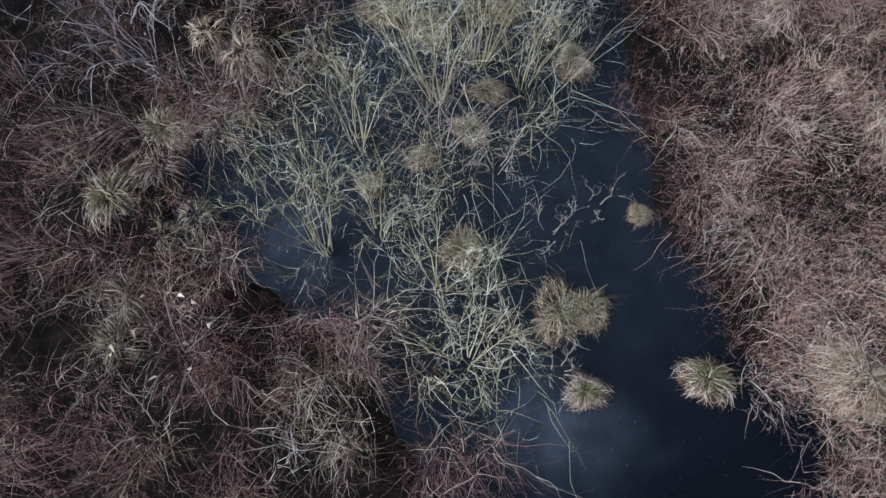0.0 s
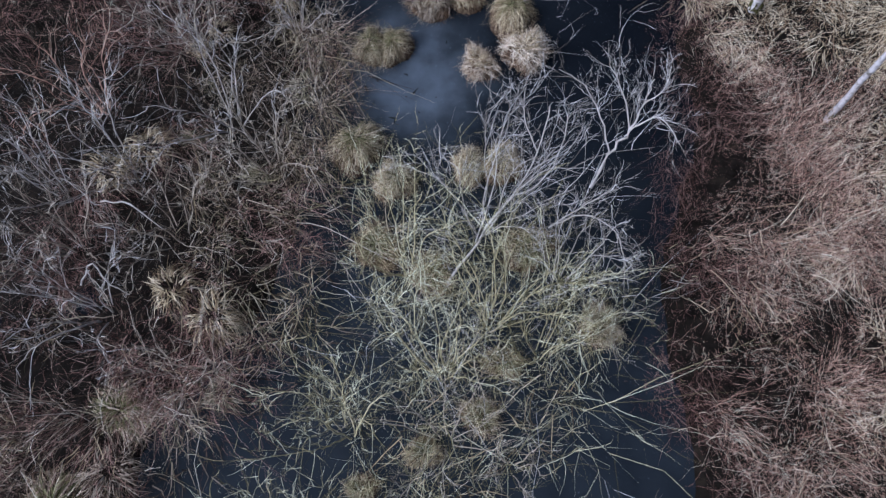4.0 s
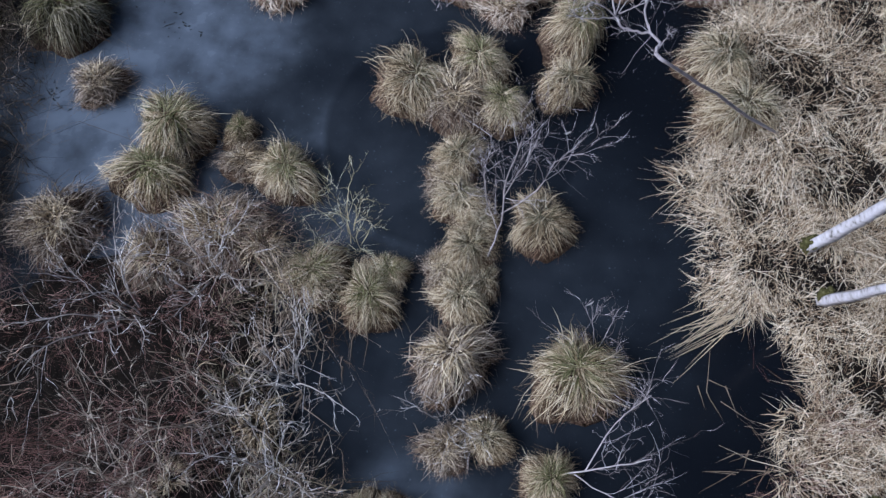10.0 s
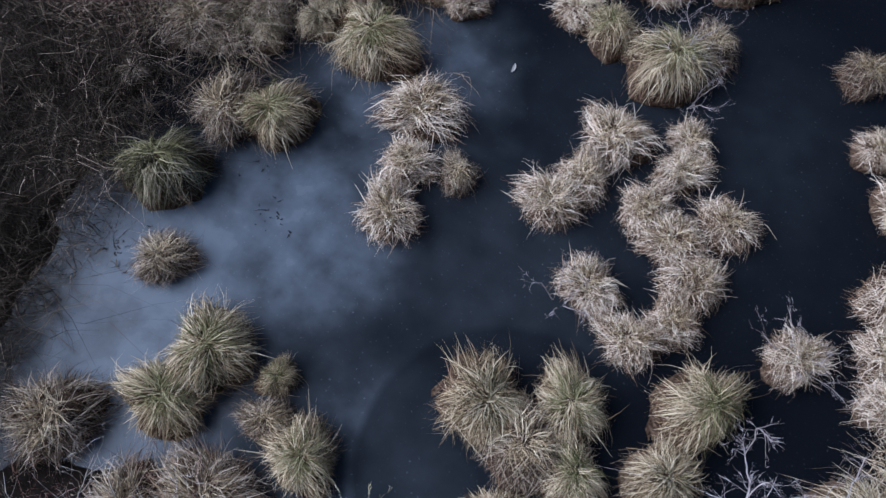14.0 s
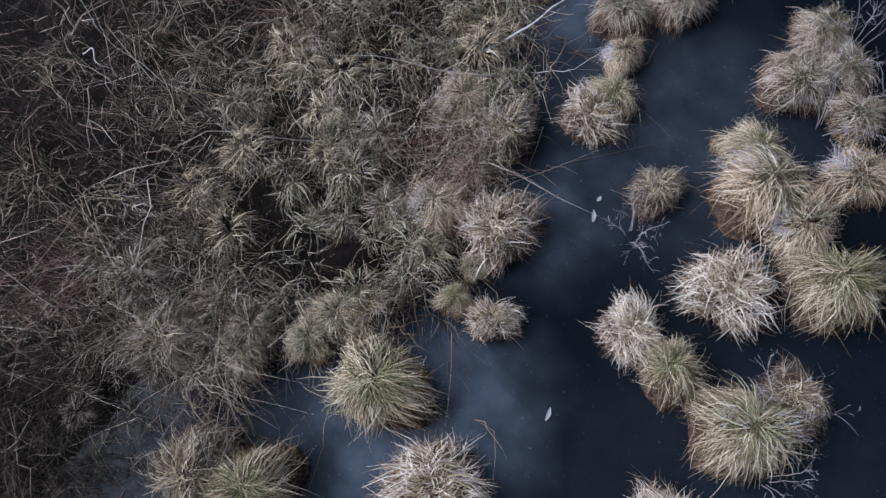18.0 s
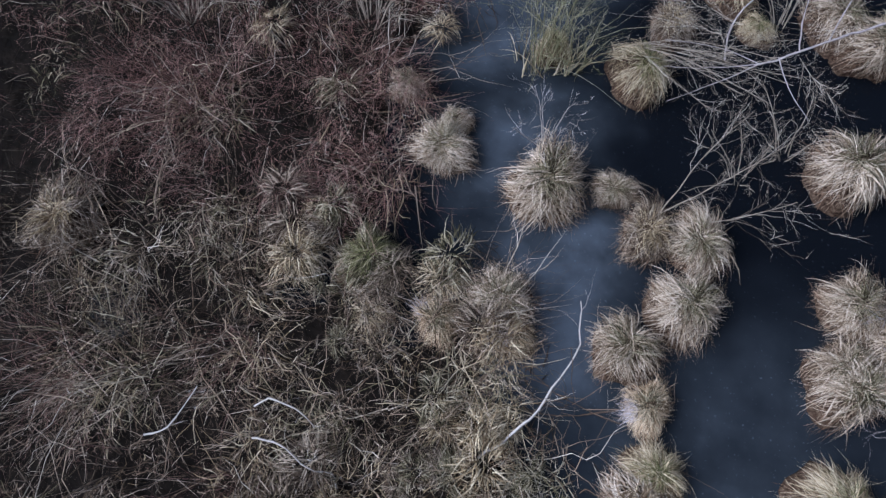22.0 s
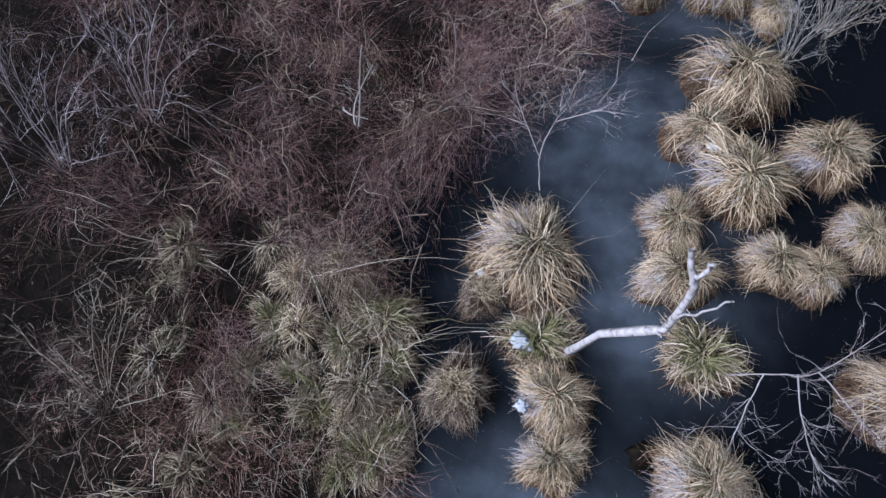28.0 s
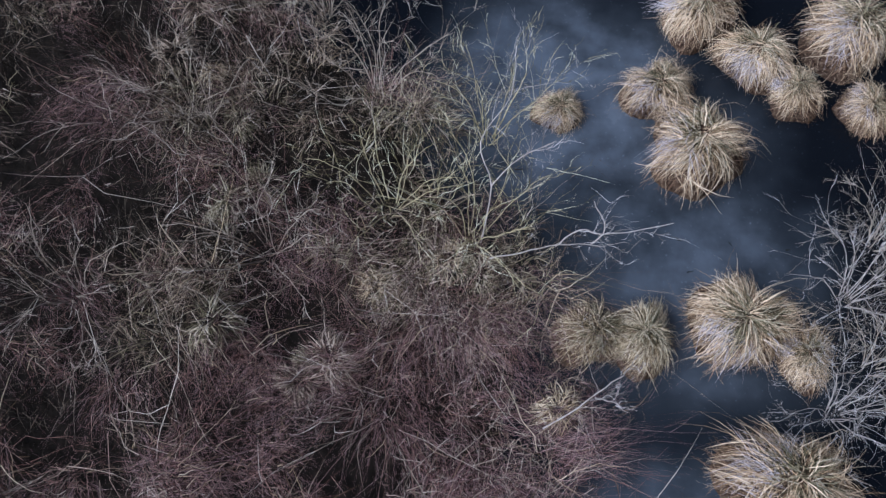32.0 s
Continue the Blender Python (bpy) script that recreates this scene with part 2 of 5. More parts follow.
ICE_DRIFTS = [(-4.3, 10.7, 2.2, 1.0), (-3.3, 11.8, 2.6, 0.75), (-3.2, 14.4, 2.2, 0.6), (-0.8, 12.8, 2.6, 0.22), (0.6, 5.5, 1.7, 0.7),
              (0.2, 7.4, 1.7, 0.2), (-3.3, 17.6, 1.4, 0.4), (-4.8, 20.6, 1.8, 0.6), (-5.7, 22.8, 1.6, 0.5), (-7.2, 26.0, 2.6, 0.7),
              (-6.4, 29.5, 2.2, 0.65), (-6.6, 31.5, 2.0, 0.6), (-5.9, 34.6, 2.4, 0.62), (-7.2, 37.2, 2.6, 0.8), (-5.8, 36.4, 2.0, 0.5), (2.9, -2.6, 1.4, 0.4), (0.6, 6.6, 1.6, 0.25), (-6.3, 24.8, 1.9, 0.55), (-4.9, 21.6, 1.6, 0.6), (-3.5, 19.8, 2.0, 0.3), (-3.6, 9.6, 2.2, 1.0), (1.5, 8.6, 3.2, 0.2), (-0.6, 9.8, 2.4, 0.5),  (-0.3, -0.5, 1.2, 0.4), (1.5, 1.0, 6.0, 0.2), (0.3, 15.5, 3.5, 0.12), (-2.6, 19.5, 3.0, 0.3)]
ICE = ice_mat()


# ---- strands ----
rng = np.random.default_rng(7)
UP = np.array([0.0, 0.0, 1.0])


def unit(a):
    return a / np.maximum(np.linalg.norm(a, axis=-1, keepdims=True), 1e-9)


def courses(p, d, length, droop, bend=None, seg=3, kink=0.0, floor_z=0.015):
    """The middle lines of many strands that start at p, head along d, bow down by droop, sideways by bend, and zigzag by kink."""
    n = len(p)
    d = unit(d)
    s = np.linspace(0, 1, seg + 1)
    c = p[:, None] + d[:, None] * (length[:, None] * s)[..., None]
    c[..., 2] -= (droop * length)[:, None] * s**2
    if bend is not None:
        c = c + bend[:, None] * (length[:, None] * s**2)[..., None]
    if kink:
        step = rng.normal(0, kink, (n, seg + 1, 3)) * (length / seg)[:, None, None]
        step[:, 0] = 0
        c = c + np.cumsum(0.4 * step + 0.75 * np.cumsum(step, 1) / math.sqrt(seg) * 1.6, 1)
    c[..., 2] = np.maximum(c[..., 2], floor_z)
    return c


def skins(c, width, sides=2, taper=0.9):
    """Blades (sides 2) or round twigs (sides 3 or more) along the middle lines c."""
    n, st = c.shape[:2]
    d = unit(c[:, -1] - c[:, 0])
    side = unit(np.cross(d, UP + rng.normal(0, 0.25, (n, 3))))
    s = np.linspace(0, 1, st)
    w = (width[:, None] * (1 - taper * s**1.3) / 2)[..., None]
    if sides == 2:
        v = np.stack([c - side[:, None] * w, c + side[:, None] * w], 2)
    else:
        other = unit(np.cross(d, side))
        v = np.stack([c + (side * np.cos(a) + other * np.sin(a))[:, None] * w for a in 0.5 + np.arange(sides) * 2 * math.pi / sides], 2)
    k = v.shape[2]
    idx = np.arange(n * st * k).reshape(n, st, k)
    q = []
    for i in range(1 if k == 2 else k):
        j = (i + 1) % k
        q.append(np.stack([idx[:, :-1, i], idx[:, :-1, j], idx[:, 1:, j], idx[:, 1:, i]], -1).reshape(-1, 4))
    return v.reshape(-1, 3), np.concatenate(q)


def strands(p, d, length, width, droop, bend=None, sides=2, seg=3, kink=0.0):
    return skins(courses(p, d, length, droop, bend, seg, kink), width, sides)


def shoots(c, per, share, turn, rng_s=(0.3, 0.95)):
    """Roots, headings and lengths of side shoots along the middle lines c."""
    n, st = c.shape[:2]
    who = np.repeat(np.arange(n), per)
    s = rng.uniform(*rng_s, len(who)) * (st - 1)
    k = np.minimum(s.astype(int), st - 2)
    f = (s - k)[:, None]
    p = c[who, k] * (1 - f) + c[who, k + 1] * f
    d = unit(c[who, k + 1] - c[who, k]) + rng.normal(0, turn, (len(who), 3))
    whole = np.linalg.norm(c[:, -1] - c[:, 0], axis=1)[who]
    return p, d, whole * share * rng.uniform(0.5, 1.2, len(who)) * (1.15 - 0.5 * s / (st - 1))


def joined(pieces):
    vs, qs, at = [], [], 0
    for v, q in pieces:
        vs.append(v)
        qs.append(q + at)
        at += len(v)
    return np.concatenate(vs), np.concatenate(qs)


def quad_mesh(name, v, q, mats, which=None):
    me = bpy.data.meshes.new(name)
    me.vertices.add(len(v))
    me.vertices.foreach_set("co", np.ascontiguousarray(v, np.float32).ravel())
    me.loops.add(4 * len(q))
    me.loops.foreach_set("vertex_index", q.astype(np.int32).ravel())
    me.polygons.add(len(q))
    me.polygons.foreach_set("loop_start", np.arange(0, 4 * len(q), 4, dtype=np.int32))
    for m in mats:
        me.materials.append(m)
    if which is not None:
        me.polygons.foreach_set("material_index", which.astype(np.int32))
    me.update(calc_edges=True)
    return me


def part(name, me, parent, label=""):
    ob = new(name, me)
    ob.parent = parent
    return tagged(ob, label)


# ---- the setting: ice and banks ----
def outline_mask(x, y, outline):
    inside = np.zeros(x.shape, bool)
    for (x0, y0), (x1, y1) in zip(outline, outline[1:] + outline[:1]):
        cross = ((y0 > y) != (y1 > y)) & (x < (x1 - x0) * (y - y0) / (y1 - y0 + 1e-12) + x0)
        inside ^= cross
    return inside


LEFT_BANK = [(2.4, -3.6), (1.45, -2.7), (1.0, -1.8), (-0.2, -1.2), (-1.4, -0.5), (-1.2, 0.8), (-0.5, 2.0), (0.0, 2.9), (-0.2, 4.0), (-0.2, 5.0), (-0.3, 6.1), (-0.6, 7.0),
             (-0.7, 8.1), (-1.6, 8.8), (-2.5, 8.9), (-3.45, 8.3), (-4.5, 7.8), (-4.9, 8.7), (-5.1, 9.8), (-5.5, 11.1), (-5.7, 12.1), (-5.6, 13.0), (-5.5, 13.8),
             (-5.2, 14.7), (-4.3, 15.0), (-4.1, 15.8), (-4.1, 16.7), (-4.4, 17.6), (-4.4, 18.8), (-5.0, 19.4), (-5.2, 20.7), (-6.1, 20.9), (-7.0, 21.3), (-7.0, 22.2),
             (-7.3, 23.3), (-6.9, 24.2), (-7.0, 25.0), (-7.8, 25.9), (-8.3, 27.0), (-8.8, 28.4), (-9.1, 29.2), (-9.1, 30.0), (-8.7, 30.9), (-8.3, 31.5), (-7.95, 32.1), (-7.75, 32.7)]
LEFT_BANK_END = [(-7.5, 33.4), (-7.8, 35.2), (-8.4, 36.0), (-9.2, 37.2), (-10.8, 38.8), (-12, 44), (-40, 44), (-40, -14), (3, -14)]
RIGHT_BANK = [(5.4, -3.4), (5.8, -2.7), (5.1, -2.3), (4.4, -1.8), (4.4, -1.0), (4.0, -0.5), (3.85, 0.6), (3.75, 1.3), (3.7, 3.3), (4.0, 4.2), (4.2, 5.3), (3.9, 6.0), (4.4, 7.0),
              (4.6, 8.0), (4.5, 8.6), (3.6, 9.0), (3.8, 9.8), (3.4, 10.4), (3.6, 12.1), (3.9, 13.0), (4.4, 14.5), (5.2, 16.0), (40, 18), (40, -14), (5, -14)]


def field(x, y, scale, seed):
    return np.array([noise.noise((a * scale, b * scale, seed)) for a, b in zip(x, y)])


def on_left(x, y):
    return outline_mask(x + 0.7 * field(x, y, 0.9, 51.0), y + 0.7 * field(x, y, 0.9, 57.0), LEFT_BANK + LEFT_BANK_END)


def on_right(x, y):
    return outline_mask(x + 0.3 * field(x, y, 1.2, 61.0) - 0.1, y, RIGHT_BANK)


def flat_sheet(name, outline, z, mat):
    bm = bmesh.new()
    f = bm.faces.new([bm.verts.new((x, y, z)) for x, y in outline])
    f.normal_update()
    if f.normal.z < 0:
        f.normal_flip()
    bmesh.ops.triangulate(bm, faces=[f])
    me = bpy.data.meshes.new(name)
    bm.to_mesh(me)
    me.materials.append(mat)
    return new(name, me)


tagged(flat_sheet("water", [(-400, -400), (400, -400), (400, 400), (-400, 400)], 0.0, ICE), "thin dark ice over marsh water with cloudy grey drifts", "ice", kind="structure")


# small pools in the west bank: x, y, radius
POOLS = [(-9.85, 19.35, 0.26), (-7.78, 20.4, 0.34), (-6.55, 20.35, 0.42), (-4.15, 1.8, 0.25), (-5.1, 7.9, 0.5), (-3.0, 2.15, 0.16), (-1.2, -0.4, 0.4)]


def off_pools(x, y):
    near = np.min([np.hypot(x - a, y - c) / r for a, c, r in POOLS], axis=0)
    return near > 0.7


def bank(name, outline, label):
    """Low peat ground with a broken rim that dips under the ice."""
    xs = np.arange(-24, 16.01, 0.2)
    ys = np.arange(-14, 44.01, 0.2)
    gx, gy = np.meshgrid(xs, ys, indexing="ij")
    land = outline_mask(gx, gy, outline).astype(float)
    soft = land.copy()
    for _ in range(4):
        soft = (soft + np.roll(soft, 1, 0) + np.roll(soft, -1, 0) + np.roll(soft, 1, 1) + np.roll(soft, -1, 1)) / 5
    rough = np.array([[noise.noise((x * 1.3, y * 1.3, 3.1)) + 0.5 * noise.noise((x * 3.1, y * 3.1, 9.0)) for y in ys] for x in xs])
    z = -0.22 + 0.34 * soft + 0.10 * rough
    for a, c, r in POOLS:
        z -= 0.36 * np.exp(-((gx - a) ** 2 + (gy - c) ** 2) / (1.1 * r) ** 2)
    keep = soft > 0.02
    idx = np.arange(gx.size).reshape(gx.shape)
    cell = keep[:-1, :-1] | keep[1:, :-1] | keep[1:, 1:] | keep[:-1, 1:]
    q = np.stack([idx[:-1, :-1], idx[1:, :-1], idx[1:, 1:], idx[:-1, 1:]], -1)[cell]
    used, q = np.unique(q, return_inverse=True)
    v = np.stack([gx, gy, z], -1).reshape(-1, 3)[used]
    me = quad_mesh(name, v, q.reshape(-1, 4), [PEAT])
    for p in me.polygons:
        p.use_smooth = True
    return tagged(new(name, me), label, "ground", kind="structure")


bank("ground_west", [(x - 0.4, y) for x, y in LEFT_BANK + LEFT_BANK_END], "wet peat bank under tangled dead vegetation, shade in its colour")
bank("ground_east", [(x + 0.25, y) for x, y in RIGHT_BANK], "wet peat bank under flattened dead reed, shade in its colour")


# ---- beds of dead stems and leaves that nobody could count ----
def clump_spots(mask, x0, x1, y0, y1, step):
    gx, gy = np.meshgrid(np.arange(x0, x1, step), np.arange(y0, y1, step))
    x = gx.ravel() + rng.uniform(-0.5, 0.5, gx.size) * step
    y = gy.ravel() + rng.uniform(-0.5, 0.5, gx.size) * step
    ok = mask(x, y)
    return x[ok], y[ok]


def scatter(x, y, per, spread):
    """Roots round every clump's middle, the way out from it, and which clump each belongs to."""
    n = len(x) * per
    who = np.repeat(np.arange(len(x)), per)
    a, r = rng.uniform(0, 2 * math.pi, n), spread * np.sqrt(rng.uniform(0, 1, n))
    out = np.stack([np.cos(a), np.sin(a), 0 * a], -1)
    return np.stack([x[who] + r * out[:, 0], y[who] + r * out[:, 1], 0 * a + 0.02], -1), out, r / spread, who


def wind(x, y):
    a = 2.2 * field(x, y, 0.45, 5.0) + 1.4 * field(x, y, 1.3, 8.0) - 1.2
    return np.stack([np.cos(a), np.sin(a), 0 * a], -1)


def twig_bed(name, x, y, mat, label, per=22, tall=0.75, fork=3, wide=1.0, curl=0.14, seg=4, root=0.12, mess=0.22, sway=0.45, rise=1.25, perch=0.0):
    """Thickets in uneven heaps: each heap's fine shoots rise out of one root and sweep the way their neighbours do."""
    h = tall * np.clip(0.9 + 2.0 * field(x, y, 1.15, 1.0), 0.3, 1.35) * rng.uniform(0.7, 1.2, len(x))
    p, out, r, who = scatter(x, y, per, root)
    n = len(p)
    a = rng.uniform(0, 2 * math.pi, len(x))
    lean = sway * wind(x, y) + rng.uniform(0.05, 0.4, (len(x), 1)) * np.stack([np.cos(a), np.sin(a), 0 * a], -1)
    d = out * (0.1 + 0.5 * r)[:, None] + lean[who] + rng.normal(0, mess, (n, 3)) + UP * rise
    p[:, 2] += perch * h[who] * rng.uniform(0, 1, n) * (1 - 0.5 * r)
    length = (1 - 0.55 * perch) * h[who] * rng.uniform(0.4, 1.2, n)
    bend = 0.5 * lean[who] + np.clip(rng.normal(0, 0.42, (n, 3)), -0.5, 0.5)
    c = courses(p, d, length, rng.uniform(0, 0.4, n), bend, seg, curl)
    pieces = [skins(c, wide * rng.uniform(0.0036, 0.0085, n))]
    p2, d2, l2 = shoots(c, fork, 0.5, 0.42)
    pieces.append(strands(p2, d2, l2, wide * rng.uniform(0.003, 0.006, len(l2)), rng.uniform(-0.1, 0.3, len(l2)), np.clip(rng.normal(0, 0.3, (len(l2), 3)), -0.45, 0.45), 2, max(seg // 2, 2), curl))
    v, q = joined(pieces)
    return tagged(new(name, quad_mesh(name, v, q, [mat])), label, "thicket", kind="stuff")


def leaf_bed(name, x, y, mat, label, per=40, tall=0.6, flat=0.5, width=0.010, drape=0.6, curl=0.15, seg=4, spread=0.26, low=0.35):
    """Dead grass and reed leaves in shaggy overlapping tufts."""
    p, out, r, who = scatter(x, y, per, spread)
    n = len(p)
    h = tall * np.clip(0.85 + 1.1 * field(x, y, 1.15, 1.0), low, 1.5) * rng.uniform(0.65, 1.3, len(x))
    p[:, 2] = h[who] * 0.65 * rng.uniform(0.2, 1, n) * (1 - 0.5 * r)
    a = rng.uniform(0, 2 * math.pi, len(x))
    lean = wind(x, y) * 0.7 + 0.9 * np.stack([np.cos(a), np.sin(a), 0 * a], -1)
    d = out * 0.6 + lean[who] * (0.25 + flat) + rng.normal(0, 0.5, (n, 3)) + UP * (0.85 - 0.7 * flat)
    length = h[who] * rng.uniform(0.4, 1.1, n)
    me = quad_mesh(name, *strands(p, d, length, width * rng.uniform(0.6, 1.4, n), drape * rng.uniform(0.3, 1.5, n), np.clip(rng.normal(0, 0.35, (n, 3)), -0.5, 0.5), 2, seg, curl), [mat])
    return tagged(new(name, me), label, "dead grass", kind="stuff")


lx, ly = clump_spots(on_left, -16, 3, -5.5, 41, 0.34)
ok = lx > np.interp(ly, [0, 7, 9, 12.7, 18, 25, 32, 40], [-7.0, -7.2, -8.4, -9.9, -12.6, -14.1, -16, -16])
lx, ly = lx[ok], ly[ok]
ok = (field(lx, ly, 1.15, 1.0) + 0.12 * rng.normal(0, 1, len(lx)) > -0.27) & (field(lx, ly, 2.1, 23.0) > np.select([ly < 3.5, ly < 13, ly < 21], [-0.06, -0.12, -0.05], -0.12))
ok &= off_pools(lx, ly)
lx, ly = lx[ok], ly[ok]
mixing = field(lx, ly, 0.55, 4.0) + 0.25 * rng.normal(0, 1, len(lx))
edge_n = field(lx, ly, 0.3, 6.0)
# how red and twiggy, against grey-olive, a stretch of the bank is
redness = np.select([ly < 3.5, ly < 9, ly < 14, ly < 21, ly < 27.0, ly < 29.2, ly < 34.2], [0.2, np.where(lx < -1.9, 0.85, -0.4), -0.4, -0.45, 0.45, np.where(lx < -10.3, 0.4, -0.8), 0.8], np.where(lx < -9.5, 0.05, -0.3))
red = redness + mixing > 0
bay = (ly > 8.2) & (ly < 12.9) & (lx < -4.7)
# far from the water a darker twig colour stands in for shade
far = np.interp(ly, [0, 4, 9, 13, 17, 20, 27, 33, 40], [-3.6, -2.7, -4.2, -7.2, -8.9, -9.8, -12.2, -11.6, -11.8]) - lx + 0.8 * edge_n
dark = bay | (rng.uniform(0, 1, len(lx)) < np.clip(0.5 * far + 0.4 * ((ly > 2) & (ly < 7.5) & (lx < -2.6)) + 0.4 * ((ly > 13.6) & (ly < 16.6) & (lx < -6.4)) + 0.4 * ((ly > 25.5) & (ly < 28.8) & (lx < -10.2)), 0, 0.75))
here = red & ~dark
some = here & ((rng.uniform(0, 1, len(lx)) < 0.4) | (ly < 2.5) | (ly > 9))
twig_bed("red_twig_thicket", lx[some], ly[some], TWIG, "tangled red-brown leafless twigs covering the peat bank", per=20, fork=3, wide=0.7, tall=0.9, curl=0.24, seg=5, perch=0.4)
# the bay's shade is put into the colour of these shoots
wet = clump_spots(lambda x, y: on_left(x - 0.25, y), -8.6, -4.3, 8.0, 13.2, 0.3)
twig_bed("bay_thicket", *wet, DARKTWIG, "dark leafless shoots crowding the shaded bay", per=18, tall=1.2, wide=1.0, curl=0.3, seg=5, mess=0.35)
few = rng.uniform(0, 1, len(wet[0])) < 0.25
twig_bed("bay_branches", wet[0][few], wet[1][few], GREYTWIG, "grey crooked branches over the shaded bay", per=5, tall=1.3, wide=1.2, curl=0.4, seg=6, mess=0.5)
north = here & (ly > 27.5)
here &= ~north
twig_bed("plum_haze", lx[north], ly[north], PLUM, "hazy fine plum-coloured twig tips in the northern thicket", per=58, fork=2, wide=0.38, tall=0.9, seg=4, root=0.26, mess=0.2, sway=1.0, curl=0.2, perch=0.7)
twig_bed("mauve_haze", lx[here], ly[here], MAUVE, "hazy fine mauve twig tips filling the red thicket", per=35, fork=2, wide=0.48, tall=0.9, seg=4, root=0.24, mess=0.28, sway=0.6, curl=0.24, perch=0.7)
here = ~red & ~dark & (mixing + edge_n > -0.45)
twig_bed("grey_twig_thicket", lx[here], ly[here], GREYTWIG, "tangle of grey-olive leafless willow twigs on the bank", per=18, tall=0.85, wide=0.8, curl=0.34, seg=5, mess=0.3, perch=0.4)
twig_bed("brown_haze", lx[here], ly[here], BROWNTIPS, "hazy fine brown twig tips between the grey twigs", per=36, fork=2, wide=0.5, tall=0.85, seg=4, root=0.24, mess=0.3, curl=0.26, perch=0.6)
twig_bed("dark_twig_thicket", lx[dark], ly[dark], DARKTWIG, "leafless twigs far back on the bank, shade in their colour", per=11, tall=0.9, wide=1.0)
near = np.where((ly > 1.5) & (ly < 9) & (lx > -1.8) | (ly > 22) & (ly < 27) & (lx > -12), 0.5, 0.25)
near = np.where((ly < 9) & (lx < -2.2) & (ly > 2.5), 0.1, np.where(ly > 27.5, 0.35, near))
here = ~bay & ~dark & (rng.uniform(0, 1, len(lx)) < near)
twig_bed("bleached_twigs", lx[here], ly[here], TAWNY, "bleached crooked twigs standing out of the thicket", per=4, tall=1.0, fork=4, wide=1.1, curl=0.32, seg=7, mess=0.45)
here = (ly > 3.2) & (ly < 7.2) & (lx > -1.6) & (rng.uniform(0, 1, len(lx)) < 0.4)
twig_bed("blond_willow_thicket", lx[here], ly[here], TAWNY, "tall tawny willow shoots crowding the bank", per=8, tall=1.0, fork=4, wide=1.0, curl=0.34, seg=7, mess=0.35)
here = ~red & (mixing < 0.35) & ~dark
leaf_bed("olive_grass", lx[here], ly[here], OLIVE, "drooping olive-brown dead grass among the twigs", per=38, tall=0.5, flat=0.2, width=0.0085, curl=0.26, seg=5, drape=1.0)
here = ~dark & ~((ly > 2.5) & (ly < 9) & (lx < -2.2)) & (field(lx, ly, 1.6, 71.0) + 0.2 * rng.normal(0, 1, len(lx)) > 0.0)
leaf_bed("bleached_grass", lx[here], ly[here], STRAW, "scattered bleached straw stalks over the thicket", per=14, tall=0.5, flat=0.25, width=0.0075, curl=0.32, seg=5, drape=0.9)
here = red & ~dark & (rng.uniform(0, 1, len(lx)) < np.where(ly > 20, 0.75, 0.4))
leaf_bed("brown_grass", lx[here], ly[here], BROWN, "brown dead grass between the red twigs", per=18, tall=0.5, flat=0.25, width=0.0065, curl=0.3)

# fallen leaves and broken stalks on the bare peat between the heaps
gx, gy = clump_spots(lambda x, y: on_left(x - 0.35, y), -14.6, 2, -4.5, 39, 0.44)
ok = (gx > np.interp(gy, [0, 9, 13, 18, 25, 32, 38], [-6.2, -6.8, -9.0, -11.2, -13.6, -14.6, -14.6])) & off_pools(gx, gy)
leaf_bed("leaf_litter", gx[ok], gy[ok], LITTER, "fallen brown leaves and broken stalks on wet peat", per=15, tall=0.3, flat=0.9, width=0.013, drape=1.2, curl=0.4, seg=2, spread=0.36)

# the willow tangle that stands in the ice at the start
ISLAND = [(0.0, -0.9), (0.9, -0.5), (1.0, -1.6), (1.5, -2.7), (2.4, -3.2), (2.7, -1.6), (3.2, -0.6), (2.5, -0.2), (2.9, 0.9), (3.2, 2.2), (3.1, 3.6), (2.2, 4.1), (1.0, 3.8), (0.2, 3.0), (0.3, 1.6), (-0.3, 0.4)]
ix, iy = clump_spots(lambda x, y: outline_mask(x, y, ISLAND), -1, 4, -4, 5, 0.5)
ok = field(ix, iy, 1.3, 41.0) > 0.0
ix, iy = ix[ok], iy[ok]
ok = iy < 3.5
ix, iy = ix[ok], iy[ok]
low = iy < 0
twig_bed("willow_tangle", ix[~low], iy[~low], WILLOW, "loose tangle of yellow-green willow shoots over the ice", per=14, tall=1.5, wide=0.7, curl=0.3, seg=6, mess=0.3, rise=1.6, sway=0.2)
twig_bed("low_willow_tangle", ix[low], iy[low], WILLOW, "low tangle of grey-green willow shoots over the ice", per=11, tall=0.75, wide=0.75, curl=0.34, seg=6, mess=0.4)
some = (iy > 1.4) & (iy < 3.0) & (rng.uniform(0, 1, len(ix)) < 0.6)
twig_bed("bleached_shoots", ix[some], iy[some], DEADWOOD, "bleached willow shoots mixed into the tangle", per=12, tall=1.7, wide=0.72, curl=0.3, seg=6, mess=0.3, rise=1.6, sway=0.2)
some = rng.uniform(0, 1, len(ix)) < 0.35
leaf_bed("tangled_straw", ix[some], iy[some], STRAW, "straw caught in the willow tangle", per=14, tall=0.55, flat=0.3)

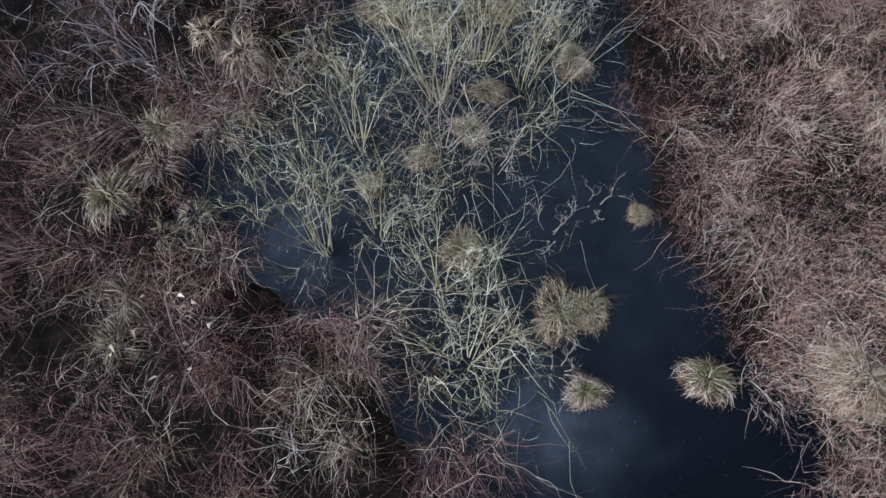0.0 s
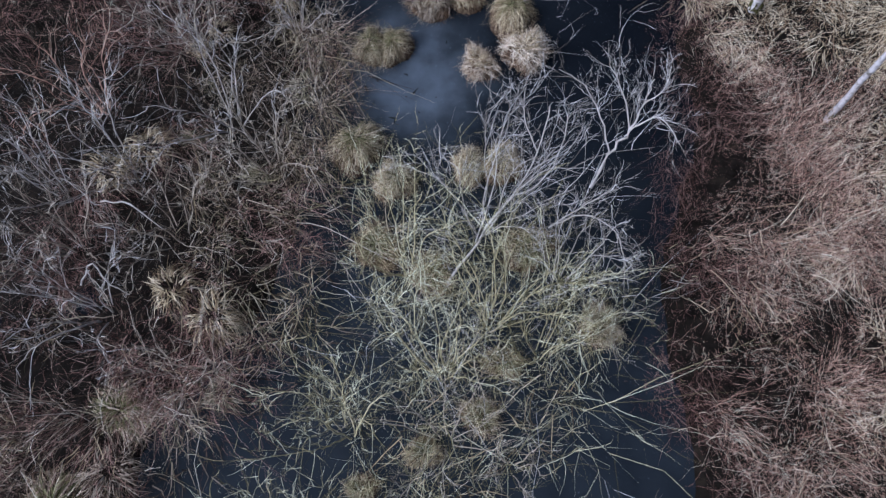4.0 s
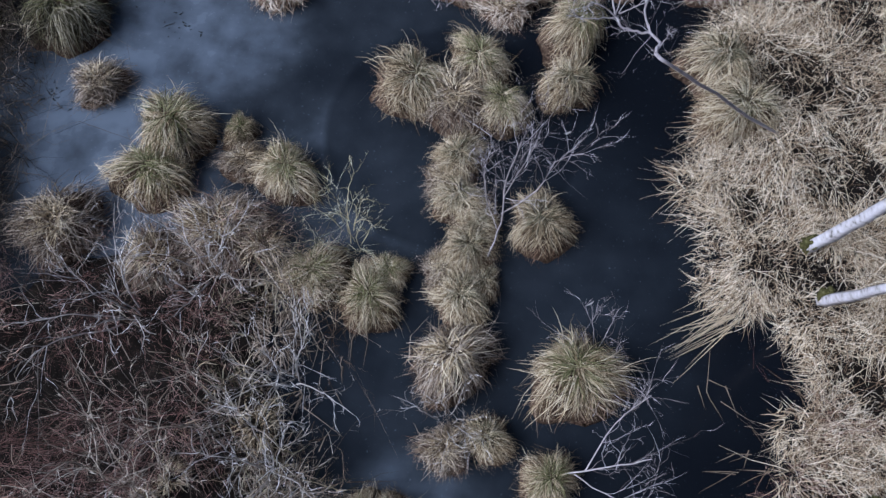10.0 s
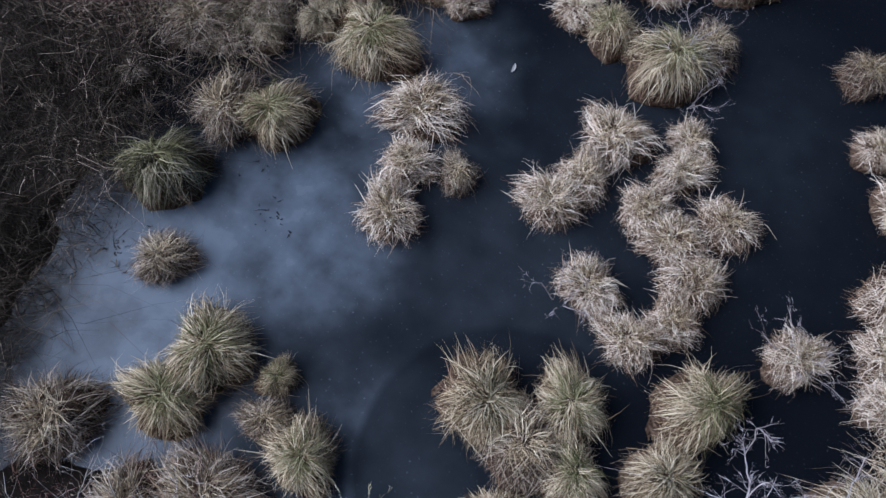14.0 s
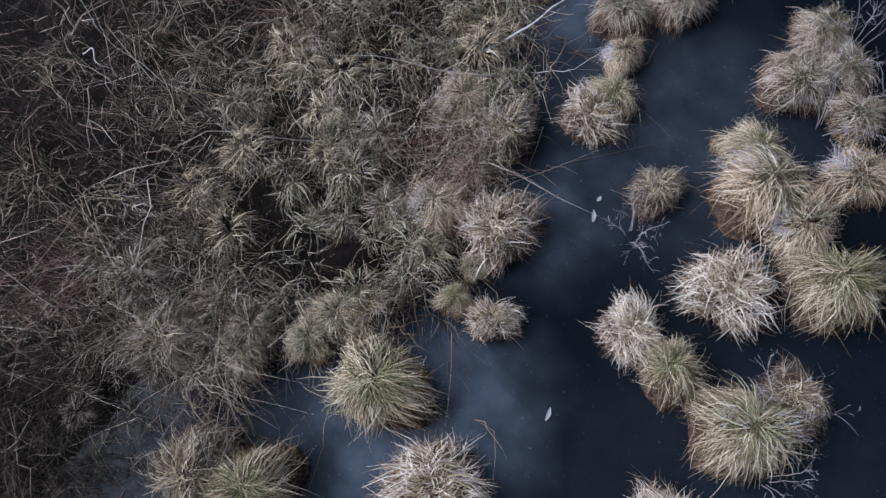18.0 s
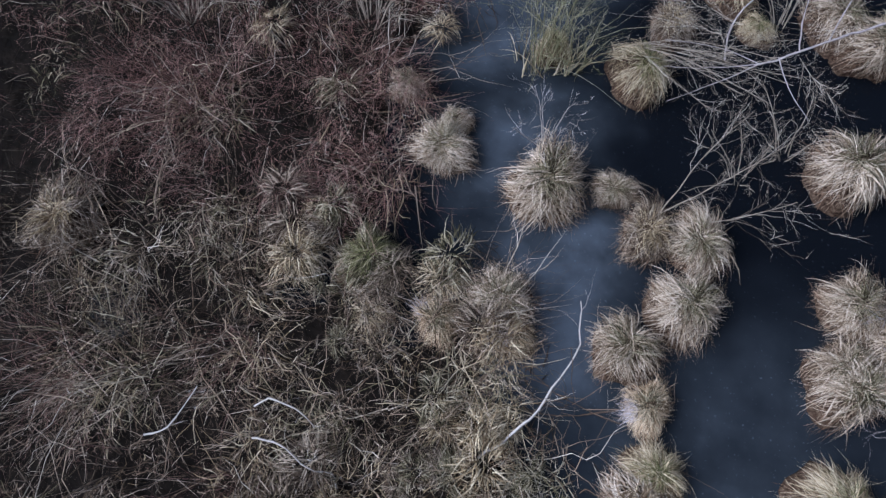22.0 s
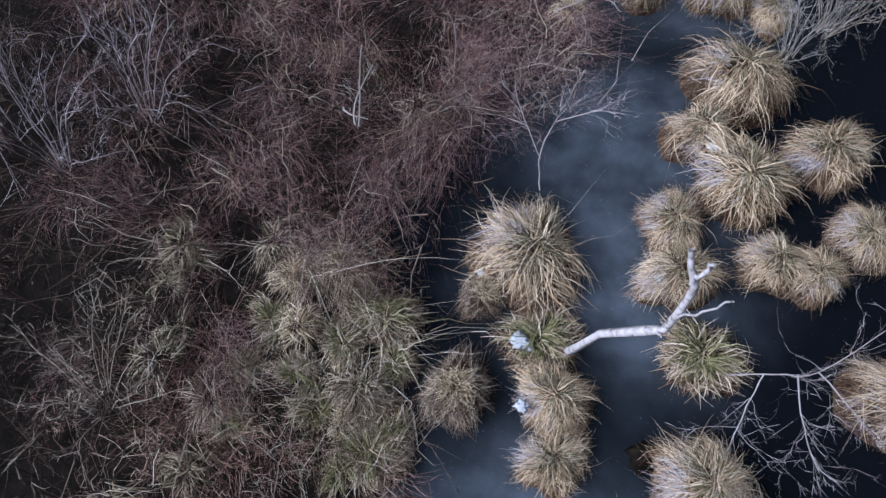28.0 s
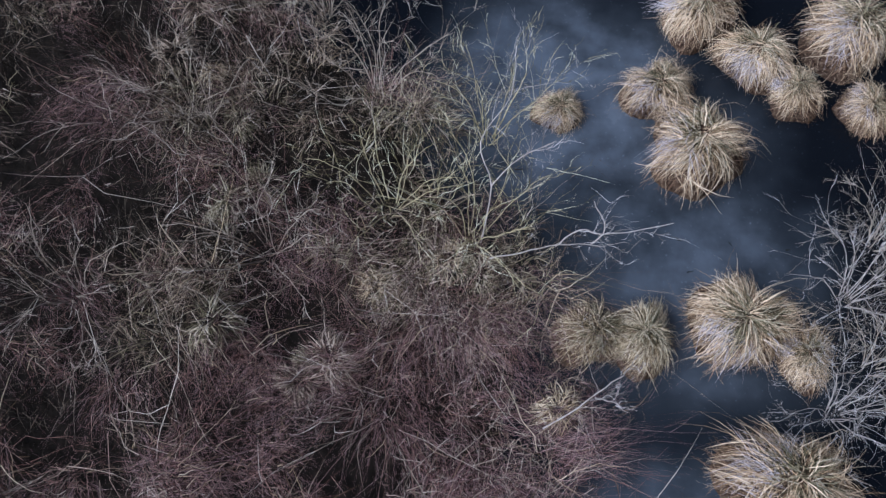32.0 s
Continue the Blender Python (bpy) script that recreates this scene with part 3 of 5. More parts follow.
rx, ry = clump_spots(on_right, 3, 9.2, -5.5, 16.5, 0.34)
ok = rx < np.interp(ry, [-4, 3.5, 12.5, 16], [7.0, 8.4, 7.6, 5.5])
rx, ry = rx[ok], ry[ok]
ok = ((field(rx, ry, 1.2, 31.0) > -0.5) & (field(rx, ry, 2.1, 37.0) > -0.42)) | (ry > 5.5)
rx, ry = rx[ok], ry[ok]
rmix = field(rx, ry, 0.6, 14.0) + 0.3 * rng.normal(0, 1, len(rx))
straw = (ry + 0.9 * rmix + 0.5 * (rx - 4.8) > 6.6) | ((rx > 6.0) & (rmix > 0.3))
inner = on_right(rx - 0.4, ry)
here = straw & inner
leaf_bed("flattened_reed_bed", rx[here], ry[here], REED, "pale flattened dead reed covering the bank", per=260, tall=0.42, flat=0.35, width=0.006, drape=1.2, seg=3, curl=0.2, spread=0.33, low=0.75)
here = straw & ~inner
leaf_bed("reed_fringe", rx[here], ry[here], REED, "short drooping dead reed along the water", per=190, tall=0.3, flat=0.2, width=0.0068, drape=1.4, seg=3, curl=0.2, low=0.6)
fringe = ~straw & ~on_right(rx - 0.7 - 0.3 * rmix, ry) & (ry > -2)
here = ~straw & ~fringe
twig_bed("pink_brown_thicket", rx[here], ry[here], PINKTWIG, "low pinkish-brown twigs on the opposite bank", per=74, fork=2, wide=0.44, tall=0.75, seg=3, root=0.28, mess=0.34, curl=0.3, perch=0.8)
twig_bed("dark_fringe", rx[fringe], ry[fringe], TWIG, "dark red-brown twigs along the water's edge", per=44, fork=3, wide=0.52, tall=0.55, seg=3, root=0.22, mess=0.34, curl=0.3, perch=0.6)
some = ~straw & ~fringe & (rng.uniform(0, 1, len(rx)) < 0.75)
leaf_bed("brown_reed", rx[some], ry[some], BROWN, "brown dead reed leaves mixed into the low twigs", per=14, tall=0.42, flat=0.4, width=0.0065, curl=0.3, seg=5)
some = ~straw & ~fringe & (rng.uniform(0, 1, len(rx)) < np.where(ry > 3.2, 0.15, 0.55))
leaf_bed("pale_reed", rx[some], ry[some], REED, "bleached reed leaves lying on the low twigs", per=16, tall=0.42, flat=0.4, width=0.0075, curl=0.3, seg=5)


# ---- sedge tussocks ----
def mound(r, h, seed):
    bm = bmesh.new()
    bmesh.ops.create_icosphere(bm, subdivisions=3, radius=1)
    for v in bm.verts:
        phi, a = math.acos(max(-1, min(1, v.co.z))), math.atan2(v.co.y, v.co.x)
        k = float(lumps(a, phi, seed)) + 0.12 * noise.noise(v.co * 3 + Vector((seed, 0, 0)))
        flat = max(math.hypot(v.co.x, v.co.y), 1e-6)
        steep = r * k * math.sqrt(max(1 - max(v.co.z, 0) ** 2.6, 0)) / flat if flat > 0.02 else 1
        steep *= 1.13 if v.co.z < 0.15 else 1.0
        v.co = Vector((v.co.x * steep, v.co.y * steep, max(v.co.z, -0.1) * h * (0.4 + 0.6 * k)))
    me = bpy.data.meshes.new("root_stool")
    bm.to_mesh(me)
    bm.free()
    me.materials.append(THATCH)
    for p in me.polygons:
        p.use_smooth = True
    return me


def lumps(a, phi, seed):
    """How far a tussock bulges at an angle round it and down its dome."""
    return 1 + 0.10 * np.sin(2 * a + seed) + 0.10 * np.sin(3 * a + 2.1 * seed + phi) + 0.07 * np.sin(5 * a + 3.3 * seed + 2 * phi)


def mop(count, locks, reach, high, mat, width=0.022, crown=0.03, rim=0.85, mess=0.14, seed=0.0, steps=4, arc=None):
    """Leaves of a unit tussock: locks that spring from its crown, part, arch over its dome and hang off the rim in points."""
    lock = rng.integers(0, locks, count)
    start = (crown + (rim - crown) * rng.uniform(0, 1, locks) ** 0.7)[lock] + rng.normal(0, 0.07, count)
    start = np.clip(np.abs(start), 0.02, 1.42)
    la = (arc[0] + rng.normal(0, arc[1], locks) if arc else rng.uniform(0, 2 * math.pi, locks))[lock]
    az = rng.normal(0, 0.13 + 0.25 * mess, count) / np.maximum(np.sin(start), 0.3)
    drift = rng.normal(0, 0.12 + 0.5 * mess, locks)[lock] + rng.normal(0, 0.5 * mess, count)
    sweep = reach * rng.uniform(0.75, 1.2, locks)[lock] * rng.uniform(0.55, 1.15, count)
    flare = rng.uniform(0, 0.12 + 0.3 * mess, locks)[lock] + np.abs(rng.normal(0, 0.05 + 0.35 * mess, count)) + 0.2 * (rng.uniform(0, 1, count) < 0.06 + 0.3 * mess)
    s = np.linspace(0, 1, steps)
    phi = start[:, None] + sweep[:, None] * s
    lift = flare[:, None] * s**1.2
    out = np.sin(np.minimum(phi, 1.5)) * 0.86 + 0.01 + lift * np.sin(np.minimum(phi, 1.5))
    z = np.where(phi < 1.5, high * np.cos(phi), high * (math.cos(1.5) - 0.8 * (phi - 1.5))) + 0.03 + 0.9 * lift * np.cos(np.minimum(phi, 1.4)) + 0.3 * flare[:, None] * np.sin(math.pi * s)
    a = la[:, None] + az[:, None] * (1 - 0.6 * s) + drift[:, None] * s / np.maximum(np.sin(np.minimum(phi, 1.5)), 0.4)
    bulge = lumps(a, phi, seed)
    out, z = out * bulge, z * (0.4 + 0.6 * bulge)
    z = 0.12 + 0.9 * z
    off = rng.normal(0, 0.07, (locks, 2))[lock][:, None] * np.cos(np.minimum(phi, 1.5))[..., None]
    c = np.stack([out * np.cos(a) + off[..., 0], out * np.sin(a) + off[..., 1], np.maximum(z, 0.05)], -1)
    side = unit(np.cross(unit(c[:, -1] - c[:, 0]), unit(c[:, -1] * [1, 1, 0.6]) + rng.normal(0, 0.35, (count, 3))))
    w = (width * rng.uniform(0.5, 1.4, count)[:, None] * (1 - 0.85 * s**1.7) / 2)[..., None]
    v = np.stack([c - side[:, None] * w, c + side[:, None] * w], 2)
    idx = np.arange(count * 2 * steps).reshape(count, steps, 2)
    q = np.stack([idx[:, :-1, 0], idx[:, :-1, 1], idx[:, 1:, 1], idx[:, 1:, 0]], -1).reshape(-1, 4)
    return quad_mesh("leaf_skirt", v.reshape(-1, 3), q, [mat])


KINDS = {  # skirt, crown, words, height of the dome, sweep of the leaves, untidiness, width of a leaf, paler leaves on the west side
    "straw": (STRAW, OLIVE, "straw-coloured sedge tussock with drooping dead leaves", 1.0, 0.75, 0.2, 0.016, 0),
    "blond": (BLOND, OLIVE, "golden straw sedge tussock with a greenish crown", 1.0, 0.76, 0.15, 0.0135, 1),
    "hoary": (HOAR, OLIVE, "pale straw sedge tussock with hoarfrost and greenish crown", 1.0, 0.75, 0.26, 0.0165, 0),
    "pale": (PALE, STRAW, "frost-bleached pale sedge tussock standing in the ice", 0.9, 0.40, 0.34, 0.022, 0),
    "olive": (STRAW, GREEN, "sedge tussock with olive-green crown and straw skirt", 1.05, 0.82, 0.16, 0.0155, 0),
    "green": (OLIVE, GREEN, "green-crowned sedge tussock with olive drooping leaves", 1.1, 0.95, 0.13, 0.019, 0),
    "brown": (BROWN, STRAW, "brown weathered sedge tussock rising from the ice", 0.95, 0.55, 0.34, 0.019, 0),
    "rush": (BROWN, STRAW, "tall brown rush tussock with long drooping leaves", 1.2, 1.1, 0.2, 0.021, 0),
    "ragged": (STRAW, RUSHGREEN, "ragged low sedge tuft with yellow-green and straw leaves", 0.5, 0.9, 0.42, 0.024, 0),
    "frond": (HOAR, GREEN, "clump of green and bleached broad sedge leaves", 0.6, 0.9, 0.35, 0.036, 0),
}
MASTERS = {}
for kind, (skirt, crown, words, high, reach, mess, leaf, frost) in KINDS.items():
    for variant in range(4):
        seed = 1.7 * variant + 0.6 * len(MASTERS)
        tidy = kind not in ("pale", "brown", "frond", "ragged")
        MASTERS[kind, variant] = (mound(0.88, high * 0.9, seed), mop(420 if kind in ("frond", "ragged") else 900, 90 if tidy else 110, 0.92 * reach, high, skirt, leaf, 0.04, 0.95 if tidy else 1.35, mess, seed, 4 if tidy else 3),
                                  mop(220, 36, reach * 0.75, high * 1.05, crown, leaf, 0.01, 0.4 if tidy else 0.5, mess + 0.05, seed, 3),
                                  mop(200, 50, 0.5, high * 0.9, RUSSET, leaf, 0.85, 1.4, mess + 0.05, seed, 3),
                                  mop(150, 24, 0.6 * reach, high * 1.04, LILAC, 0.75 * leaf, 0.3, 0.95, mess + 0.1, seed, 3, arc=(0.0, 0.5)) if frost else None,
                                  mop(130, 40, 0.42, high, skirt, 0.75 * leaf, 0.25, 1.25, 0.55, seed, 4))
TUFTS = [mop(210, 40, 0.75, 0.8, m, 0.030, 0.02, 0.9, 0.3, 1.3 * i) for i, m in enumerate((OLIVE, BROWN, STRAW, OLIVE, BROWN, STRAW))]
placed = 0


def sedge(kind, x, y, r, high=1.0):
    """A sedge tussock of radius r on the ice."""
    global placed
    placed += 1
    base, skirt, crown, dead, west_side, stray = MASTERS[kind, placed % 4]
    turn = (placed * 137.5) % 360
    ob = new("sedge_tussock")
    tagged(ob, KINDS[kind][2], "sedge tussock", "tussocks in the ice")
    ob.matrix_world = pose(x, y, -0.02, 7 * math.sin(2.3 * placed), 7 * math.cos(3.7 * placed), turn) @ Matrix.Diagonal((r * 0.99, r * 0.99 * (0.97 + 0.12 * math.sin(placed)), r * high, 1))
    part("root_stool", base, ob, "rotting brown root stool")
    part("dead_skirt", dead, ob, "russet rotten leaves under the skirt")
    part("leaf_skirt", skirt, ob)
    part("crown_leaves", crown, ob)
    part("stray_leaves", stray, ob, "bent stray leaves lying across the others")
    # lilac-white leaves, turned to face roughly west on every tussock
    if west_side:
        part("frosted_leaves", west_side, ob, "lilac-white leaves on the west side").matrix_basis = pose(0, 0, 0, 0, 0, 190 - turn + 30 * math.sin(3 * placed))
    return ob


# low grass tufts that stand out of the west bank's thicket
spots = np.random.default_rng(11)
count = 0
while count < 150:
    y = spots.uniform(-3.5, 38.5)
    x = spots.uniform(-15, 2)
    inner = np.interp(y, [0, 9, 13, 20, 27, 33, 40], [-4.2, -5.0, -8.4, -9.6, -12.0, -12.6, -13.2])
    wet = 13 < y < 21.5 or 27 < y < 29.3
    if x < inner + (1.6 if y < 21.5 else 0.6) or not on_left(np.array([x]), np.array([y]))[0] or (not wet and spots.uniform() < 0.88):
        continue
    me = TUFTS[int(spots.integers(0, 6)) if y < 22 else int(spots.integers(0, 4))]
    ob = tagged(new("grass_tuft", me), "small drooping tuft of dead grass in the bank thicket", "grass tuft", "grass tufts on the bank")
    r = spots.uniform(0.18, 0.36)
    ob.matrix_world = pose(x, y, 0.05, 0, 0, spots.uniform(0, 360)) @ Matrix.Diagonal((r, r, r * spots.uniform(0.9, 1.5), 1))
    count += 1


sedge("ragged", 2.90, -1.42, 0.3)
sedge("ragged", 3.24, -1.36, 0.24)
sedge("frond", 3.20, -2.32, 0.2)
sedge("frond", 4.57, -2.14, 0.28)
sedge("straw", 6.10, -2.15, 0.48)
sedge("ragged", 3.95, -0.08, 0.15)
sedge("straw", 3.17, 2.14, 0.25)
sedge("ragged", 1.73, -0.64, 0.24)
sedge("olive", 0.11, 4.31, 0.33)
sedge("straw", 0.62, 3.90, 0.28)
sedge("straw", 1.56, 4.17, 0.26)
sedge("straw", 1.99, 4.20, 0.28)
sedge("ragged", 0.49, 3.01, 0.28)
sedge("ragged", 2.31, 3.08, 0.28)
sedge("ragged", 1.17, 2.69, 0.26)
sedge("straw", 0.62, 10.25, 0.36)
sedge("straw", 0.71, 9.62, 0.37)
sedge("straw", 0.88, 9.0, 0.35)
sedge("straw", 0.87, 8.4, 0.36)
sedge("straw", 1.73, 9.47, 0.39)
sedge("brown", 0.5, 9.92, 0.3, 0.8)
sedge("straw", 0.98, 9.32, 0.27, 0.9)
sedge("brown", 0.6, 8.74, 0.28, 0.8)
sedge("straw", 1.1, 8.62, 0.25, 0.9)
sedge("rush", 0.88, 7.6, 0.46)
sedge("brown", 0.96, 6.69, 0.28)
sedge("straw", 1.37, 6.86, 0.27)
sedge("olive", 2.30, 7.62, 0.51)
sedge("olive", 2.06, 6.49, 0.34)
sedge("pale", 2.26, 5.94, 0.32)
sedge("pale", 1.65, 5.72, 0.25)
sedge("olive", -0.85, 8.42, 0.39)
sedge("olive", -0.20, 8.24, 0.37)
sedge("olive", -0.05, 8.62, 0.26)
sedge("olive", 0.16, 5.90, 0.27)
sedge("olive", 0.50, 5.93, 0.27)
sedge("green", -5.02, 11.61, 0.54)
sedge("brown", -4.33, 10.72, 0.34)
sedge("brown", -4.95, 12.80, 0.44)
sedge("olive", -4.33, 13.02, 0.46)
sedge("pale", -2.75, 14.10, 0.48)
sedge("pale", -2.49, 13.36, 0.37)
sedge("brown", -1.90, 13.57, 0.27)
sedge("pale", -2.33, 12.67, 0.39)
sedge("pale", -0.71, 13.86, 0.36)
sedge("pale", -0.51, 14.36, 0.32)
sedge("pale", -0.41, 15.05, 0.42)
sedge("pale", 0.43, 15.51, 0.30)
sedge("pale", 0.51, 15.05, 0.34)
sedge("pale", 0.36, 14.35, 0.33)
sedge("pale", 0.84, 14.13, 0.36)
sedge("pale", 1.30, 14.64, 0.33)
sedge("pale", 1.25, 13.75, 0.34)
sedge("pale", 1.23, 13.20, 0.32)
sedge("pale", 0.91, 12.74, 0.36)
sedge("pale", 0.21, 13.05, 0.36)
sedge("pale", 2.62, 13.51, 0.33)
sedge("straw", -0.17, 11.23, 0.49)
sedge("olive", 0.66, 11.70, 0.42)
sedge("brown", 0.46, 11.03, 0.47)
sedge("olive", 1.01, 11.02, 0.40)
sedge("olive", 1.87, 12.41, 0.51)
sedge("straw", 1.86, 11.56, 0.39)
sedge("olive", -3.08, 10.08, 0.51)
sedge("olive", -3.18, 9.42, 0.46)
sedge("olive", -2.29, 10.25, 0.24)
sedge("brown", -2.09, 9.81, 0.30)
sedge("olive", -1.53, 9.70, 0.44)
sedge("brown", -4.10, 8.62, 0.50)
sedge("brown", -2.82, 8.33, 0.40)
sedge("brown", -2.12, 8.83, 0.50)
sedge("pale", 2.54, 16.63, 0.30)
sedge("pale", 3.06, 15.99, 0.40)
sedge("pale", 3.30, 14.72, 0.38)
sedge("pale", 3.52, 14.11, 0.37)
sedge("pale", 3.77, 13.55, 0.37)
sedge("straw", 3.79, 12.12, 0.48)
sedge("straw", 4.07, 11.46, 0.49)
sedge("olive", -3.81, 14.64, 0.57)
sedge("pale", -3.20, 15.93, 0.29)
sedge("olive", -3.71, 15.89, 0.23)
sedge("straw", -3.74, 16.38, 0.18)
sedge("pale", -3.73, 16.94, 0.45)
sedge("blond", -4.48, 16.74, 0.39)
sedge("straw", -5.34, 14.06, 0.32)
sedge("straw", -4.79, 14.58, 0.30)
sedge("brown", -4.40, 15.27, 0.36)
sedge("brown", -6.13, 13.66, 0.44)
sedge("pale", -1.78, 16.70, 0.35)
sedge("olive", -1.24, 16.54, 0.36)
sedge("straw", -0.87, 16.47, 0.19)
sedge("olive", -0.28, 16.32, 0.57)
sedge("brown", 0.05, 17.01, 0.37)
sedge("pale", -1.08, 17.77, 0.50)
sedge("olive", -0.08, 18.43, 0.53)
sedge("blond", -1.29, 19.09, 0.56)
sedge("pale", -3.60, 18.92, 0.36)
sedge("olive", -3.47, 19.37, 0.33)
sedge("blond", -3.66, 19.99, 0.32)
sedge("hoary", -4.03, 20.53, 0.41)
sedge("hoary", -3.50, 21.21, 0.42)
sedge("hoary", -3.49, 22.08, 0.38)
sedge("brown", -4.03, 22.04, 0.35)
sedge("brown", -2.39, 18.45, 0.33)
sedge("hoary", -1.59, 20.78, 0.43)
sedge("olive", -1.65, 19.61, 0.42)
sedge("blond", -0.72, 18.97, 0.46)
sedge("blond", -0.41, 19.98, 0.40)
sedge("hoary", -1.63, 21.80, 0.37)
sedge("hoary", -1.14, 21.46, 0.34)
sedge("hoary", -0.75, 20.81, 0.38)
sedge("brown", -4.38, 18.13, 0.42)
sedge("blond", -5.10, 18.24, 0.38)
sedge("hoary", -5.5, 20.74, 0.36)
sedge("straw", -4.67, 15.01, 0.32)
sedge("straw", -5.43, 14.31, 0.30)
sedge("hoary", -5.37, 22.31, 0.54)
sedge("hoary", -4.54, 22.49, 0.28)
sedge("blond", -6.12, 20.27, 0.31)
sedge("blond", -5.22, 20.34, 0.22)
sedge("green", -7.14, 20.75, 0.38)
sedge("hoary", -6.72, 22.45, 0.36)
sedge("hoary", -6.68, 22.87, 0.22)
sedge("olive", -5.75, 24.3, 0.28)
sedge("olive", -4.59, 24.19, 0.43)
sedge("brown", -4.30, 25.15, 0.31)
sedge("hoary", -4.99, 26.35, 0.35)
sedge("olive", -3.60, 26.02, 0.40)
sedge("hoary", -2.21, 25.73, 0.43)
sedge("hoary", -1.64, 25.45, 0.48)
sedge("hoary", -1.86, 23.50, 0.52)
sedge("hoary", -1.72, 20.98, 0.35)
sedge("hoary", -7.46, 23.21, 0.23)
sedge("blond", -5.46, 27.33, 0.51)
sedge("hoary", -5.06, 26.76, 0.55)
sedge("olive", -7.41, 25.58, 0.37)
sedge("blond", -3.47, 28.60, 0.57)
sedge("blond", -2.79, 27.73, 0.35)
sedge("olive", -3.20, 25.38, 0.23)
sedge("blond", -7.55, 29.55, 0.62, 0.85)
sedge("brown", -7.98, 29.03, 0.27)
sedge("blond", -5.91, 30.31, 0.44)
sedge("blond", -5.80, 29.63, 0.47)
sedge("blond", -5.24, 32.42, 0.63)
sedge("blond", -5.68, 31.64, 0.43)
sedge("blond", -5.13, 31.04, 0.57)
sedge("blond", -4.04, 31.62, 0.47)
sedge("blond", -4.69, 29.99, 0.40)
sedge("blond", -4.26, 29.97, 0.39)
sedge("blond", -3.67, 30.55, 0.42)
sedge("frond", -7.24, 28.60, 0.39)
sedge("frond", -5.47, 28.75, 0.39)
sedge("brown", -8.06, 27.87, 0.36)
sedge("blond", -7.01, 27.97, 0.42)
sedge("blond", -6.92, 27.34, 0.40)
sedge("frond", -8.96, 28.54, 0.33)
sedge("frond", -9.00, 27.62, 0.31)
sedge("frond", -8.81, 27.06, 0.34)
sedge("blond", -5.30, 38.53, 0.49)
sedge("blond", -6.00, 37.28, 0.43)
sedge("blond", -5.63, 36.38, 0.63)
sedge("blond", -4.65, 37.79, 0.50)
sedge("blond", -4.19, 37.26, 0.36)
sedge("blond", -3.39, 38.13, 0.57)
sedge("blond", -3.37, 37.06, 0.33)
sedge("blond", -5.42, 34.18, 0.56)
sedge("blond", -4.73, 33.79, 0.34)
sedge("straw", -6.55, 33.97, 0.42)
sedge("straw", -7.1, 34.03, 0.42)
sedge("blond", -7.29, 37.01, 0.31)
# tall dead clumps standing in the west bank, and one far over the ice
sedge("brown", -10.75, 20.2, 0.42, 1.2)
sedge("brown", 2.0, 17.7, 0.32)
# broad-leaved sedge along the west bank
sedge("frond", -9.45, 28.17, 0.28)
sedge("frond", -9.86, 27.77, 0.27)
sedge("frond", -8.78, 28.04, 0.25)
sedge("frond", -9.51, 27.40, 0.28)
sedge("frond", -9.29, 28.57, 0.28)
sedge("frond", -10.26, 28.28, 0.28)
sedge("frond", -8.67, 27.26, 0.26)
sedge("frond", -9.11, 26.83, 0.27)
sedge("frond", -10.42, 27.72, 0.27)
sedge("frond", -10.42, 27.10, 0.26)
sedge("frond", -10.04, 28.88, 0.25)
sedge("ragged", 1.80, 1.05, 0.2)
sedge("ragged", 1.20, 0.62, 0.18)
sedge("ragged", 0.55, 0.20, 0.18)
sedge("ragged", 2.05, 1.65, 0.22)
sedge("frond", -2.68, -0.14, 0.36)
sedge("frond", -2.2, 0.9, 0.3)


# ---- shrubs, trees and fallen wood ----
def tube(points, r0, r1, sides=6, sub=4, wobble=0.02):
    """A limb along the points, with knuckles and a taper."""
    pts = [Vector(p) for p in points]
    line = []
    for i in range(len(pts) - 1):
        a, b, c, d = pts[max(i - 1, 0)], pts[i], pts[i + 1], pts[min(i + 2, len(pts) - 1)]
        for k in range(sub):
            t = k / sub
            line.append(0.5 * (2 * b + (c - a) * t + (2 * a - 5 * b + 4 * c - d) * t * t + (3 * b - a - 3 * c + d) * t**3))
    line.append(pts[-1])
    n = len(line)
    c = np.array([tuple(p) for p in line])
    c[1:-1] += rng.normal(0, wobble, (n - 2, 3))
    tangent = unit(np.gradient(c, axis=0))
    side = unit(np.cross(tangent, np.array([0.31, 0.52, 0.8])))
    other = np.cross(tangent, side)
    w = np.linspace(r0, r1, n) * rng.uniform(0.9, 1.12, n)
    v = np.stack([c + (side * np.cos(a) + other * np.sin(a)) * w[:, None] for a in np.arange(sides) * 2 * math.pi / sides], 1)
    idx = np.arange(n * sides).reshape(n, sides)
    q = np.concatenate([np.stack([idx[:-1, i], idx[:-1, (i + 1) % sides], idx[1:, (i + 1) % sides], idx[1:, i]], -1) for i in range(sides)])
    return v.reshape(-1, 3), q, c


def smooth(me):
    me.polygons.foreach_set("use_smooth", np.ones(len(me.polygons), bool))
    return me


